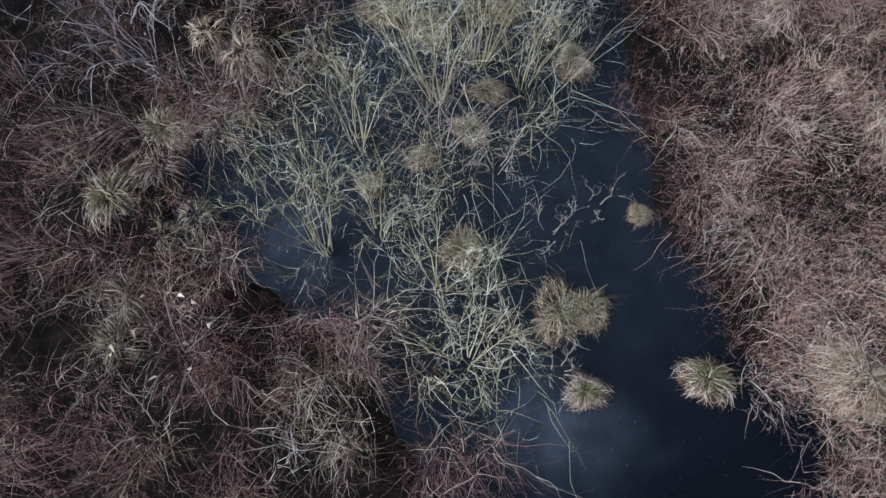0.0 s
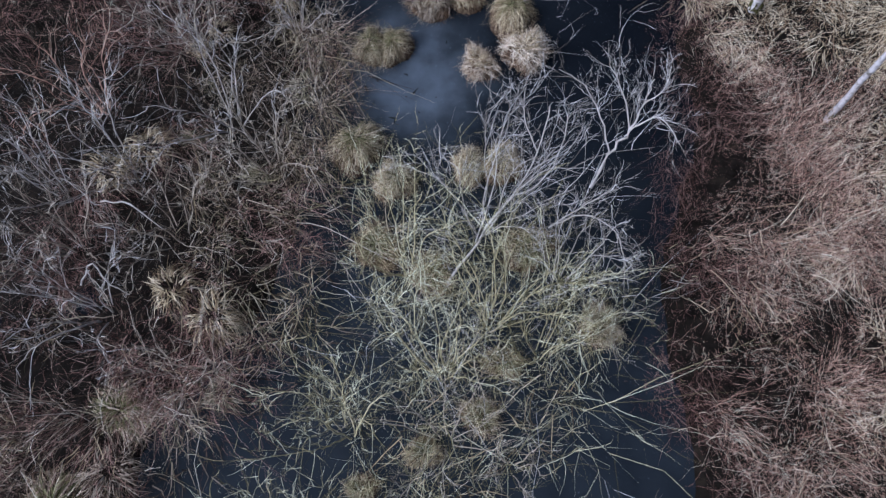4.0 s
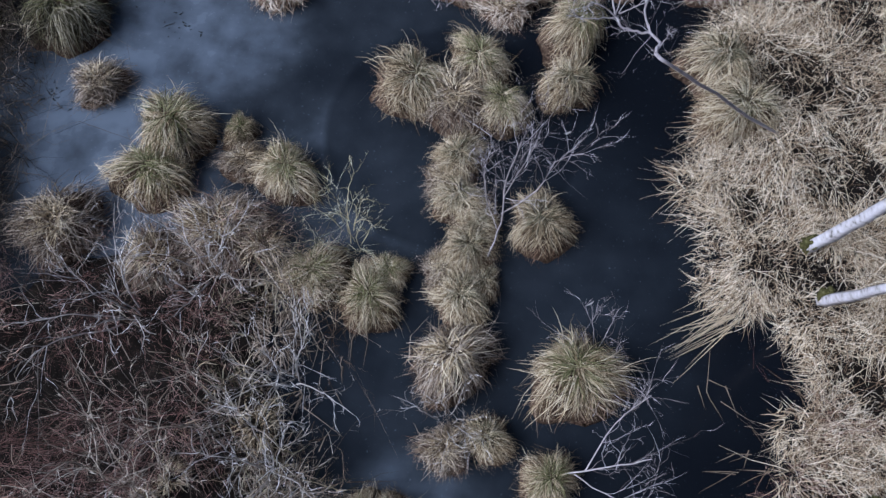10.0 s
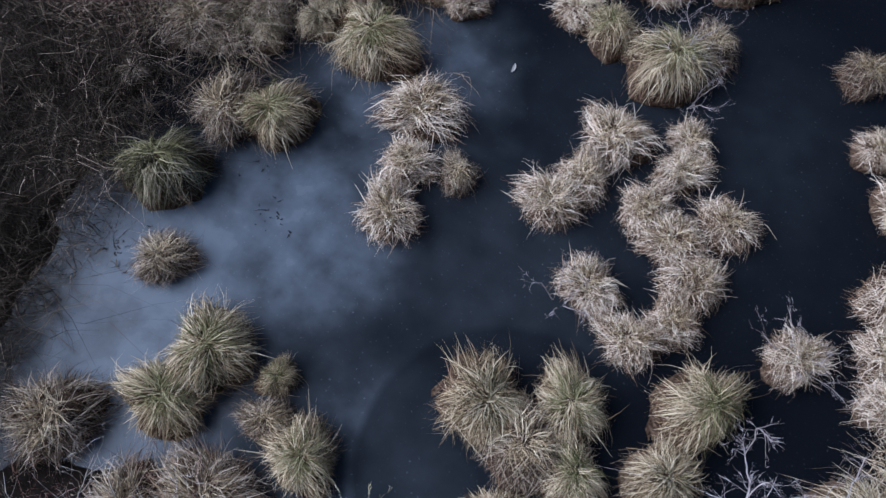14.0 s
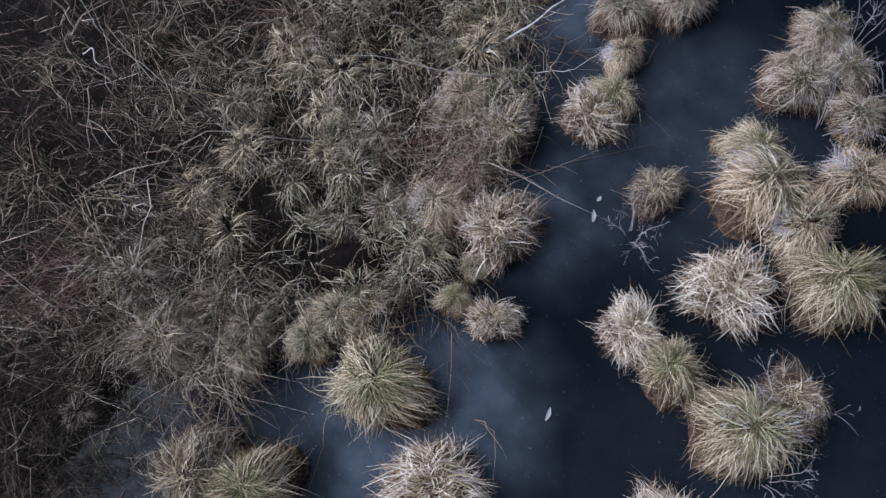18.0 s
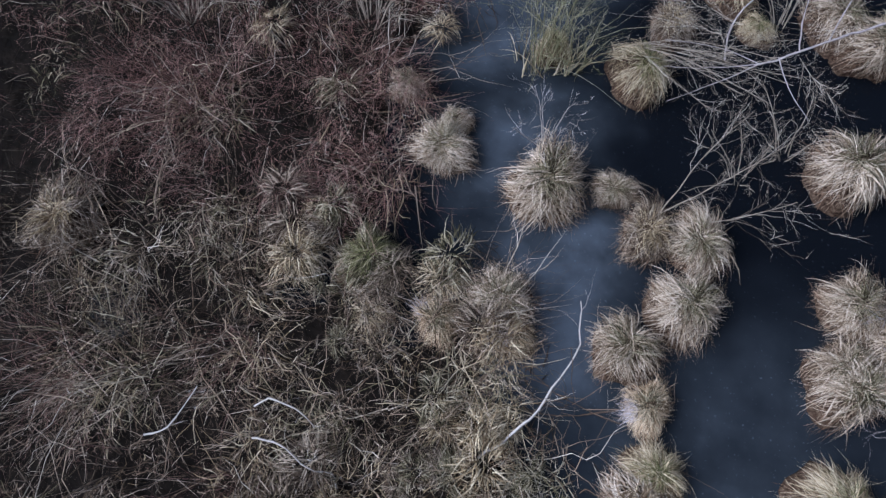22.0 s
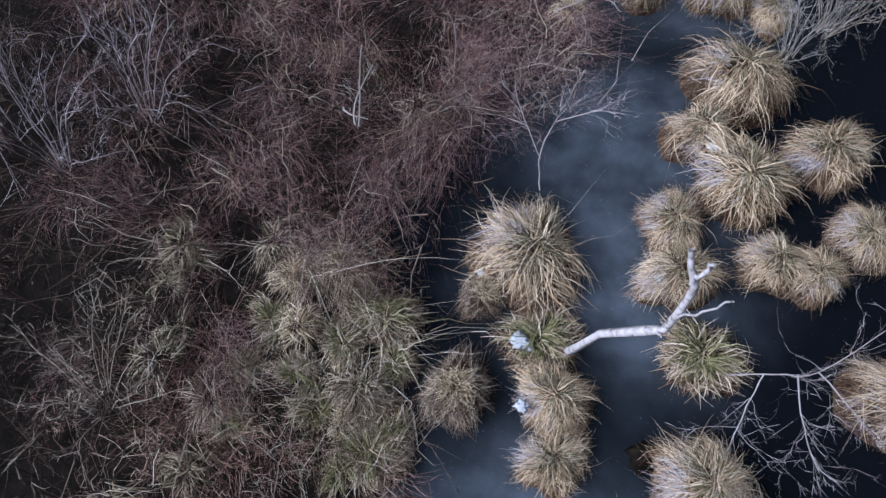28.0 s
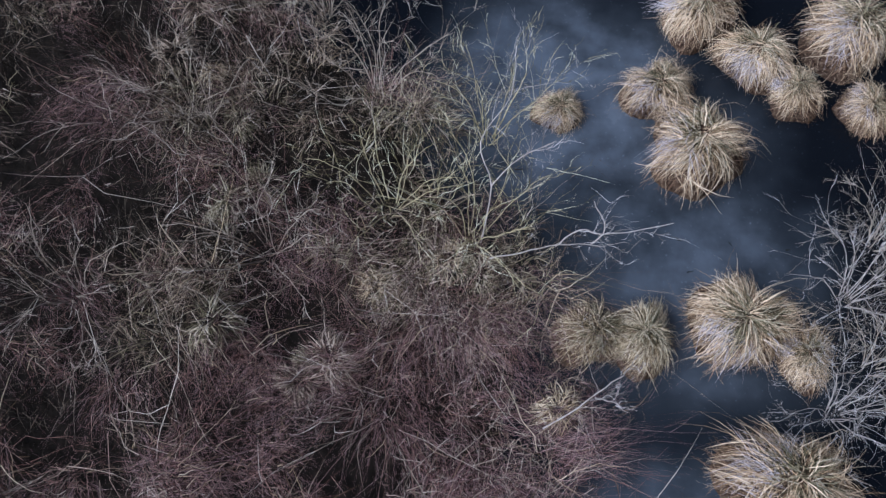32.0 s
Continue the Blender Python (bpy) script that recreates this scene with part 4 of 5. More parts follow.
def twigs_on(lines, per, share, turn, width, mat, second=3, kink=0.3, lift=0.0):
    """Three orders of crooked side twigs on the limbs' middle lines, each thinner and curving upward."""
    pieces = []
    for c in lines:
        p, d, length = shoots(c[None], per, share, turn)
        d[:, 2] += lift
        length = np.minimum(length, 0.75 * rng.uniform(0.5, 1.0, len(length)))
        n = len(p)
        c1 = courses(p, d, length, rng.uniform(-0.3, 0.15, n), rng.normal(0, 0.3, (n, 3)), 6, 0.7 * kink)
        pieces.append(skins(c1, 0.72 * width * rng.uniform(0.7, 1.3, n), 3))
        p2, d2, l2 = shoots(c1, second, 0.55, 0.45)
        d2[:, 2] += 0.6 * lift
        c2 = courses(p2, d2, l2, rng.uniform(-0.25, 0.15, len(l2)), rng.normal(0, 0.3, (len(l2), 3)), 4, 0.7 * kink)
        pieces.append(skins(c2, width * 0.48 * rng.uniform(0.7, 1.3, len(l2)), 2))
        p3, d3, l3 = shoots(c2, 2, 0.55, 0.5)
        pieces.append(strands(p3, d3, l3, width * 0.4 * rng.uniform(0.8, 1.2, len(l3)), rng.uniform(-0.2, 0.15, len(l3)), rng.normal(0, 0.25, (len(l3), 3)), 2, 3, 0.7 * kink))
    return quad_mesh("twigs", *joined(pieces), [mat])


def wood(name, label, category, limbs, mat, per=7, share=0.45, turn=0.6, width=0.014, second=3, lift=0.0, twig_mat=None, group="", kink=0.3):
    """A tree, shrub or branch from limbs: each (points, thick end, thin end)."""
    ob = new(name)
    tagged(ob, label, category, group)
    base = Vector(limbs[0][0][0])
    ob.location = base
    lines = []
    for i, (points, r0, r1) in enumerate(limbs):
        v, q, c = tube([Vector(p) - base for p in points], r0, r1, 5, 4 if len(points) < 6 else 2, wobble=min(0.06 * kink, 0.6 * r0))
        part("trunk" if i == 0 else "limb", smooth(quad_mesh("limb", v, q, [mat])), ob)
        lines.append(c)
    if per:
        tagged(part("twig_spray", twigs_on(lines, per, share, turn, width, twig_mat or mat, second, kink, lift), ob, "fine leafless twigs"), kind="stuff")
    return ob


def bush(label, x, y, high, wide, stems, mat, per=5, width=0.012, lean=(0, 0), second=3, name="willow_shrub", category="shrub", z=0.02, kink=0.3):
    """A many-stemmed leafless shrub: crooked stems that fan out from one root."""
    limbs = []
    for i in range(stems):
        a = 2.4 * i + rng.uniform(-0.4, 0.4)
        k = wide * math.sqrt((i + 0.6) / stems) * rng.uniform(0.8, 1.15)
        hh = high * rng.uniform(0.7, 1.1) * (1.05 - 0.45 * (i / stems))
        tip = Vector((x + k * math.cos(a) + lean[0] * rng.uniform(0.6, 1.2), y + k * math.sin(a) + lean[1] * rng.uniform(0.6, 1.2), max(hh, 0.15)))
        root = Vector((x + 0.08 * math.cos(a), y + 0.08 * math.sin(a), z))
        f = np.linspace(0, 1, 7)
        sway = np.cumsum(np.cumsum(rng.normal(0, 0.016 * (1 + kink) * high, (7, 3)), 0), 0)
        sway -= sway[0] + f[:, None] * (sway[-1] - sway[0])
        line = np.array(root) + f[:, None] * (np.array(tip) - np.array(root)) + sway
        line[:, 2] = np.maximum(line[:, 2] + 0.2 * high * np.sin(math.pi * f), 0.02)
        limbs.append((line.tolist(), 0.7 * width * rng.uniform(0.7, 1.3), width * 0.22))
    return wood(name, label, category, limbs, mat, per, 0.55, 0.5, width * 0.85, second, 0.3, group="shrubs of the marsh", kink=kink)


def birch_bark():
    m, n, l, b = shader("birch_bark", 0.55, 0.3)
    geo = n.new("ShaderNodeNewGeometry")
    stretch = n.new("ShaderNodeVectorMath")
    stretch.operation = "MULTIPLY"
    stretch.inputs[1].default_value = (11, 11, 17)
    l.new(geo.outputs["Position"], stretch.inputs[0])
    tex = n.new("ShaderNodeTexNoise")
    tex.inputs["Scale"].default_value, tex.inputs["Detail"].default_value = 1.0, 6
    l.new(stretch.outputs[0], tex.inputs["Vector"])
    r = ramp(n, [(0.29, (0.09, 0.078, 0.072)), (0.37, (0.33, 0.30, 0.29)), (0.47, (0.50, 0.465, 0.475)), (0.75, (0.66, 0.625, 0.66))])
    l.new(tex.outputs["Fac"], r.inputs[0])
    l.new(r.outputs[0], b.inputs["Base Color"])
    bump = n.new("ShaderNodeBump")
    bump.inputs["Strength"].default_value, bump.inputs["Distance"].default_value = 0.5, 0.008
    l.new(tex.outputs["Fac"], bump.inputs["Height"])
    l.new(bump.outputs[0], b.inputs["Normal"])
    return m


BIRCH = birch_bark()

# the willow island at the start
for x, y, h, w, stems, lean in ((0.08, -0.71, 1.6, 0.65, 13, (-0.2, 0.35)), (0.72, -0.45, 0.8, 0.6, 9, (0, 0.1)), (1.5, -1.2, 0.8, 0.85, 12, (0, 0)), (1.85, -2.05, 0.7, 0.75, 12, (0, 0.1)),
                                (1.35, 1.5, 1.5, 0.9, 13, (0, 0.3)), (1.9, 2.1, 1.6, 1.1, 15, (0.2, 0.3)), (2.5, 1.8, 1.0, 0.65, 9, (0.1, 0.2)), (0.9, 2.7, 1.5, 0.9, 11, (0, 0.2)), (0.35, 0.8, 1.2, 0.7, 10, (-0.1, 0.2))):
    bush("sprawling grey-green willow shrub rooted in the ice", x, y, 1.2 * h, w, stems, WILLOW if (10 * x) % 3 < 1.6 else DEADWOOD, 9, 0.010, lean, kink=0.36)
for x, y, h, w, stems in ((1.75, 3.3, 1.5, 1.1, 13), (2.7, 2.7, 1.0, 0.7, 8)):
    bush("bleached grey-lilac dead willow shrub spreading over tussocks", x, y, 1.15 * h, w, stems, DEADWOOD, 9, 0.011, (0.2, 0.2))
for x, y, h, w, stems in ((1.45, 0.75, 0.9, 0.9, 9), (2.15, 0.5, 0.7, 0.5, 5), (2.8, -0.4, 0.6, 0.4, 4), (3.4, 0.05, 0.4, 0.3, 3), (2.9, -2.1, 0.5, 0.45, 6)):
    bush("low grey dead shrub with crossing branches over the channel", x, y, h, w, stems, TAWNY, 6, 0.010)
wood("leaning_dead_tree", "bleached dead tree leaning over the channel with mossy foot", "dead tree", [
    ([(3.11, 3.95, 0.05), (3.27, 4.22, 0.45), (3.46, 4.42, 0.70), (3.58, 4.64, 0.95), (3.64, 4.81, 1.20)], 0.022, 0.006), ([(3.46, 4.42, 0.70), (3.66, 4.45, 0.95), (3.80, 4.33, 1.05), (3.94, 4.08, 1.00)], 0.011, 0.004),
    ([(3.27, 4.22, 0.45), (3.09, 4.53, 0.80), (2.84, 4.75, 1.10), (2.53, 4.81, 1.30)], 0.011, 0.004), ([(3.46, 4.42, 0.70), (3.32, 4.73, 1.00), (3.10, 4.92, 1.30)], 0.010, 0.004),
    ([(3.58, 4.64, 0.95), (3.76, 4.71, 1.15), (3.81, 4.91, 1.30)], 0.009, 0.004)], DEADWOOD, 16, 0.5, 0.5, 0.009, 3, lift=0.2)
wood("dead_willow", "bleached dead willow with long forking limbs beside tussocks", "dead tree", [
    ([(1.34, 2.54, 0.02), (1.67, 3.00, 0.40), (2.05, 3.46, 0.70), (2.32, 3.89, 1.00), (2.40, 4.26, 1.40)], 0.018, 0.005), ([(1.67, 3.00, 0.40), (1.85, 3.54, 0.80), (1.83, 3.92, 1.20)], 0.011, 0.004),
    ([(2.05, 3.46, 0.70), (2.37, 3.56, 0.90), (2.55, 3.85, 1.20), (2.58, 4.12, 1.50)], 0.011, 0.004), ([(2.32, 3.89, 1.00), (2.13, 4.15, 1.30), (2.11, 4.34, 1.60)], 0.009, 0.004),
    ([(2.54, 3.27, 0.30), (2.88, 3.28, 0.70), (3.21, 3.05, 0.80), (3.34, 2.68, 0.70)], 0.010, 0.004), ([(2.54, 3.27, 0.30), (2.92, 3.38, 0.80), (3.17, 3.48, 1.00)], 0.008, 0.003)], DEADWOOD, 12, 0.5, 0.5, 0.009, 3, lift=0.2)

# a withered herb with pale leaves on the west bank
herb = bush("withered herb with pale curled leaves on crooked stems", -1.5, -2.05, 0.9, 0.65, 9, TAWNY, 5, 0.009, name="withered_herb", category="herb")
p = np.stack([rng.uniform(-0.6, 0.6, 16), rng.uniform(-0.55, 0.55, 16), rng.uniform(0.45, 0.85, 16)], -1)
part("curled_leaves", quad_mesh("curled_leaves", *strands(p, rng.normal(0, 1, (16, 3)), rng.uniform(0.07, 0.13, 16), rng.uniform(0.03, 0.055, 16), rng.uniform(0, 0.6, 16)), [REED]), herb, "pale curled dead leaves")

# willows on the west bank
for x, y, h, w in ((-1.5, 4.6, 1.5, 1.1), (-2.2, 5.7, 1.4, 1.0), (-0.85, 3.9, 1.2, 0.9), (-1.9, 3.0, 1.2, 1.0), (-3.25, 4.7, 1.2, 1.0), (-0.9, 6.2, 1.1, 0.8), (-2.9, 7.7, 1.3, 1.1),
                   (-3.5, 3.5, 1.5, 1.0), (-2.7, 3.8, 1.5, 1.0), (-3.1, 2.8, 1.3, 1.0), (-1.4, 6.6, 1.3, 1.1), (-2.0, 5.8, 1.2, 0.9), (-0.9, 7.2, 1.0, 0.8), (-2.1, 8.3, 1.0, 0.9), (-2.6, 2.0, 1.1, 1.0), (-1.3, 1.4, 1.0, 0.8), (-4.3, 6.8, 1.2, 1.0)):
    bush("grey leafless willow shrub with crooked branches on the bank", x, y, h, w, 8, PINKTWIG if x < -2.9 and y > 4 else TAWNY if (x * 7) % 2 < 1.0 else DEADWOOD, 8, 0.0115, kink=0.36, second=2)
for x, y, h, w in ((-7.6, 11.2, 1.3, 1.0), (-7.2, 9.6, 1.2, 1.0), (-8.6, 12.6, 1.3, 1.1), (-6.9, 13.4, 0.9, 0.7), (-7.9, 15.2, 1.0, 1.0), (-6.2, 16.5, 0.9, 0.9), (-8.9, 17.8, 1.0, 1.0), (-6.4, 18.6, 0.9, 0.9),
                   (-9.8, 20.4, 1.0, 1.0), (-7.2, 19.9, 0.9, 0.8), (-5.5, 18.0, 0.8, 0.7)):
    bush("dark olive-grey willow shrub among dead grass", x, y, h, w, 8, GREYTWIG, 5, 0.010)
for x, y, h, w in ((-8.65, 24.5, 1.6, 1.2), (-8.2, 24.0, 1.5, 1.1), (-7.8, 25.0, 1.0, 0.9), (-9.3, 25.6, 1.3, 1.1), (-10.6, 23.4, 1.0, 1.0), (-13.4, 29.7, 1.6, 1.2), (-12.6, 30.6, 1.3, 1.0), (-11.8, 27.0, 1.0, 1.0)):
    bush("grey leafless shrub with long fine twigs rising from red thicket", x, y, h, w, 15, DEADWOOD if 24 < y < 25.2 else ALDER if x < -12.3 else TAWNY, 6, 0.009, (0.15, 0.3), kink=0.18)
for x, y, h, w in ((-8.4, 35.2, 1.5, 1.1), (-9.4, 35.6, 1.3, 1.1), (-8.2, 36.6, 1.4, 1.0), (-10.8, 35.0, 1.2, 1.0), (-9.6, 37.2, 1.3, 1.1), (-11.8, 36.8, 1.2, 1.1), (-12.9, 34.4, 1.1, 1.0), (-10.4, 38.6, 1.2, 1.0)):
    bush("grey-green willow shrub with pale crooked stems", x, y, h, w, 11, TAWNY if x < -9.5 else WILLOW, 6, 0.009)
for points in (((-8.31, 35.06, 0.30), (-8.23, 35.47, 0.90), (-8.36, 35.80, 1.30), (-8.05, 36.17, 1.60), (-8.01, 36.58, 1.90)),
               ((-8.23, 35.47, 0.90), (-7.94, 35.66, 1.20), (-7.57, 35.75, 1.40)),
               ((-8.23, 34.78, 0.50), (-7.78, 34.85, 0.60), (-7.39, 34.90, 0.65), (-6.95, 34.90, 0.60)),
               ((-7.51, 34.90, 0.60), (-7.25, 35.05, 0.70), (-6.90, 35.00, 0.70), (-6.22, 35.12, 0.75)),
               ((-7.11, 34.93, 0.60), (-6.98, 35.05, 0.75), (-7.12, 35.28, 0.95)),
               ((-7.72, 32.93, 0.50), (-7.25, 33.21, 0.60), (-6.94, 33.43, 0.60), (-6.81, 33.54, 0.60)),
               ((-7.19, 33.23, 0.60), (-7.01, 33.20, 0.55), (-6.84, 33.10, 0.50))):
    wood("pale_branch", "bleached crooked branch reaching over the ice", "branch", [(points, 0.009, 0.003)], DEADWOOD, 9, 0.45, 0.6, 0.007, 3, lift=0.2, kink=0.5)

# the tree that leans out from the reed bank, and the sapling on the middle tussocks
wood("leaning_alder", "leafless grey tree leaning out from reed bank over water", "tree", [
    ([(4.64, 11.22, 0.1), (3.95, 10.85, 0.9), (3.22, 10.4, 1.9), (2.72, 10.13, 2.5), (2.39, 9.98, 2.86), (2.39, 10.16, 2.75), (2.44, 10.37, 2.6), (2.42, 10.62, 2.4), (2.4, 10.74, 2.35), (2.32, 10.84, 2.5), (2.34, 10.92, 2.65), (2.38, 10.97, 2.86)], 0.020, 0.009),
    ([(2.4, 10.69, 2.35), (2.24, 10.67, 2.38), (2.11, 10.67, 2.42), (2.04, 10.74, 2.46)], 0.012, 0.01),
    ([(2.04, 10.74, 2.46), (1.94, 10.94, 2.6), (1.92, 11.19, 2.7), (1.86, 11.31, 2.73)], 0.01, 0.006),
    ([(1.86, 11.31, 2.73), (1.76, 11.42, 2.8), (1.69, 11.46, 2.9), (1.6, 11.44, 3.0)], 0.006, 0.003),
    ([(1.76, 11.42, 2.8), (1.73, 11.51, 2.95), (1.68, 11.54, 3.1), (1.76, 11.47, 3.2)], 0.005, 0.003),
    ([(1.92, 11.19, 2.7), (1.93, 11.28, 2.8), (1.97, 11.32, 2.85)], 0.005, 0.003),
    ([(2.04, 10.74, 2.46), (1.94, 10.74, 2.55), (1.79, 10.72, 2.65), (1.7, 10.57, 2.7)], 0.006, 0.003),
    ([(2.04, 10.74, 2.46), (1.91, 10.67, 2.5), (1.71, 10.56, 2.6), (1.54, 10.48, 2.7)], 0.006, 0.003),
    ([(2.04, 10.77, 2.46), (2.07, 10.91, 2.6), (2.12, 11.08, 2.75), (2.13, 11.23, 2.9)], 0.006, 0.003),
    ([(2.07, 10.79, 2.46), (2.17, 10.96, 2.55), (2.28, 11.06, 2.7)], 0.005, 0.003),
    ([(2.07, 10.79, 2.46), (2.22, 10.85, 2.5), (2.36, 10.9, 2.6), (2.48, 10.96, 2.7)], 0.006, 0.003),
    ([(2.38, 10.97, 2.86), (2.28, 11.13, 2.9), (2.21, 11.21, 3.0), (2.11, 11.3, 3.1)], 0.007, 0.003),
    ([(2.38, 10.97, 2.86), (2.42, 11.18, 2.8), (2.48, 11.43, 2.75), (2.55, 11.74, 2.67), (2.55, 11.9, 2.7)], 0.008, 0.003),
    ([(2.38, 10.97, 2.86), (2.51, 10.98, 2.95), (2.59, 11.02, 3.05), (2.66, 11.03, 3.15)], 0.007, 0.003),
    ([(2.44, 11.22, 2.8), (2.52, 11.13, 2.95), (2.56, 11.14, 3.1), (2.64, 11.15, 3.2)], 0.005, 0.003),
    ([(2.4, 10.18, 2.75), (2.45, 10.26, 2.8), (2.45, 10.28, 2.9)], 0.005, 0.003)], ALDER, 12, 0.35, 0.55, 0.006, 3, kink=0.4)
wood("birch_sapling", "pale leafless sapling growing from a sedge tussock", "sapling", [
    ([(1.12, 8.95, 0.2), (1.22, 9.15, 0.8), (1.2, 9.4, 1.3), (1.3, 9.6, 1.8)], 0.012, 0.005), ([(1.2, 9.2, 0.9), (1.55, 9.4, 1.2), (1.7, 9.6, 1.5), (1.95, 9.62, 1.7)], 0.008, 0.003), ([(1.18, 9.1, 0.7), (1.02, 9.3, 1.0), (0.95, 9.55, 1.4)], 0.007, 0.003), ([(1.2, 9.3, 1.1), (1.45, 9.7, 1.6)], 0.006, 0.003)], ALDER, 16, 0.5, 0.55, 0.008, 4, lift=0.15)
wood("dead_branch", "white branching deadwood lying between tussocks", "branch", [([(2.2, 6.6, 0.3), (2.6, 6.7, 0.6), (2.95, 6.8, 0.9)], 0.010, 0.004), ([(2.4, 6.65, 0.45), (2.6, 7.1, 0.8), (2.9, 7.4, 1.0)], 0.008, 0.003), ([(2.3, 6.6, 0.4), (2.7, 6.4, 0.6), (3.0, 6.45, 0.7)], 0.007, 0.003)], ALDER, 12, 0.5, 0.5, 0.007)
for label, x, y, h, w, m in (("small frosted shrub on a tussock", -0.3, 16.5, 0.9, 0.5, ALDER), ("thin frosted twigs beside a pale tussock", 0.0, 12.75, 0.5, 0.5, ALDER), ("radiating thin twigs on small tussock", 2.6, 13.5, 0.5, 0.55, ALDER),
                             ("green-grey twigs over a tussock at the bank", -0.64, 9.15, 0.8, 0.5, WILLOW), ("grey shrub among tussocks", -1.2, 21.6, 1.0, 0.8, ALDER), ("grey shrub among tussocks", -1.0, 20.5, 0.9, 0.7, ALDER),
                             ("thin twigs on a sunken tussock", -2.35, 17.8, 0.4, 0.5, ALDER), ("frosted twigs on a tussock", 0.15, 16.1, 0.5, 0.5, ALDER), ("small leafless shrub standing in the ice", -7.5, 25.7, 0.8, 0.7, ALDER),
                             ("small leafless shrub standing in the ice", -6.45, 26.1, 0.8, 0.5, WILLOW), ("fine twigs above a straw tussock", -4.7, 26.6, 0.7, 0.7, ALDER), ("bleached twigs above a tussock", -5.5, 22.9, 0.7, 0.6, DEADWOOD),
                                                          ("thin twigs over a brown tussock", 0.9, 7.0, 0.7, 0.6, DEADWOOD), ("thin twigs round a green tussock", 2.5, 7.9, 0.6, 0.7, ALDER), ("thin twigs between tussocks", -0.5, 8.9, 0.7, 0.5, WILLOW)):
    bush(label + " with bare branches", x, y, h, w, 7, m, 5, 0.008, name="small_shrub")

for x, y, h, w in ((-4.1, 34.5, 1.1, 0.9), (-4.5, 33.2, 1.0, 0.8), (-4.0, 33.7, 1.1, 0.8), (-3.6, 35.2, 1.0, 0.8)):
    bush("pale grey shrub with dense fine twigs beside straw tussocks", x, y, h, w, 18, TAWNY if (x * 10) % 2 < 1 else DEADWOOD, 7, 0.0065, (-0.1, 0.05), kink=0.25)

# fallen and leaning wood in the north
wood("fallen_branch", "grey fallen branch fanning out from a tussock", "branch", [([(-4.04, 22.17, 0.3), (-3.5, 22.6, 0.6), (-2.87, 23.13, 1.0)], 0.008, 0.003), ([(-4.0, 22.2, 0.3), (-3.7, 22.9, 0.7), (-3.3, 23.5, 0.9)], 0.007, 0.003),
                                                                             ([(-3.9, 22.1, 0.3), (-3.2, 22.3, 0.5), (-2.6, 22.6, 0.7)], 0.007, 0.003)], TAWNY, 16, 0.5, 0.4, 0.007, 3)
wood("fallen_tree", "bleached fallen tree with long swept twigs over tussock", "fallen tree", [
    ([(-2.0, 24.95, 1.2), (-2.4, 24.75, 1.1), (-2.9, 24.45, 0.95), (-3.29, 24.26, 0.8)], 0.016, 0.010), ([(-3.29, 24.26, 0.8), (-3.8, 24.45, 0.7), (-4.4, 24.55, 0.5)], 0.007, 0.003), ([(-3.29, 24.26, 0.8), (-3.8, 24.2, 0.6), (-4.4, 24.2, 0.4)], 0.007, 0.003),
    ([(-3.29, 24.26, 0.8), (-3.7, 24.0, 0.6), (-4.2, 23.75, 0.35)], 0.007, 0.003), ([(-2.9, 24.45, 0.95), (-3.0, 24.8, 1.2), (-2.98, 25.2, 1.5)], 0.009, 0.004), ([(-2.6, 24.65, 1.0), (-2.5, 25.1, 1.3), (-2.3, 25.6, 1.6)], 0.009, 0.004),
    ([(-3.1, 24.35, 0.88), (-2.9, 24.0, 0.8), (-2.6, 23.7, 0.7)], 0.007, 0.003)], ALDER, 20, 0.6, 0.35, 0.007, 3, twig_mat=TAWNY, kink=0.3)
wood("fallen_willow_crown", "pale swept-back twigs of fallen willow crown over tussock", "fallen tree", [
    ([(-4.85, 24.43, 0.35), (-4.38, 24.54, 0.50), (-3.90, 24.56, 0.60), (-2.89, 24.56, 0.60)], 0.007, 0.003),
    ([(-4.85, 24.43, 0.35), (-4.35, 24.45, 0.50), (-3.85, 24.38, 0.60), (-2.75, 24.31, 0.50)], 0.007, 0.003),
    ([(-4.85, 24.43, 0.35), (-4.41, 24.35, 0.50), (-3.97, 24.20, 0.60), (-2.95, 24.04, 0.40)], 0.007, 0.003),
    ([(-4.85, 24.43, 0.35), (-4.50, 24.35, 0.50), (-4.14, 24.19, 0.60), (-3.30, 24.08, 0.40)], 0.007, 0.003),
    ([(-4.85, 24.43, 0.35), (-4.53, 24.44, 0.50), (-4.21, 24.38, 0.60), (-3.52, 24.48, 0.60)], 0.007, 0.003),
    ([(-4.85, 24.43, 0.35), (-4.32, 24.41, 0.50), (-3.80, 24.31, 0.60), (-2.67, 24.45, 0.50)], 0.007, 0.003),
    ([(-4.85, 24.43, 0.35), (-4.57, 24.21, 0.50), (-4.29, 23.93, 0.60), (-3.59, 23.80, 0.30)], 0.007, 0.003)], TAWNY, 14, 0.4, 0.22, 0.007, 2, twig_mat=TAWNY, kink=0.2)
wood("bent_branch", "pale bent branch rising out of the ice", "branch", [([(-3.55, 24.7, 0.2), (-3.62, 25.0, 0.5), (-3.4, 25.3, 0.9), (-3.1, 25.6, 1.3), (-3.15, 25.9, 1.6)], 0.013, 0.006), ([(-3.45, 25.25, 0.85), (-3.75, 25.45, 1.1), (-3.9, 25.7, 1.3)], 0.007, 0.003),
                                                                    ([(-3.1, 25.6, 1.3), (-2.8, 25.65, 1.5), (-2.5, 25.5, 1.6)], 0.007, 0.003)], ALDER, 5, 0.4, 0.6, 0.007)
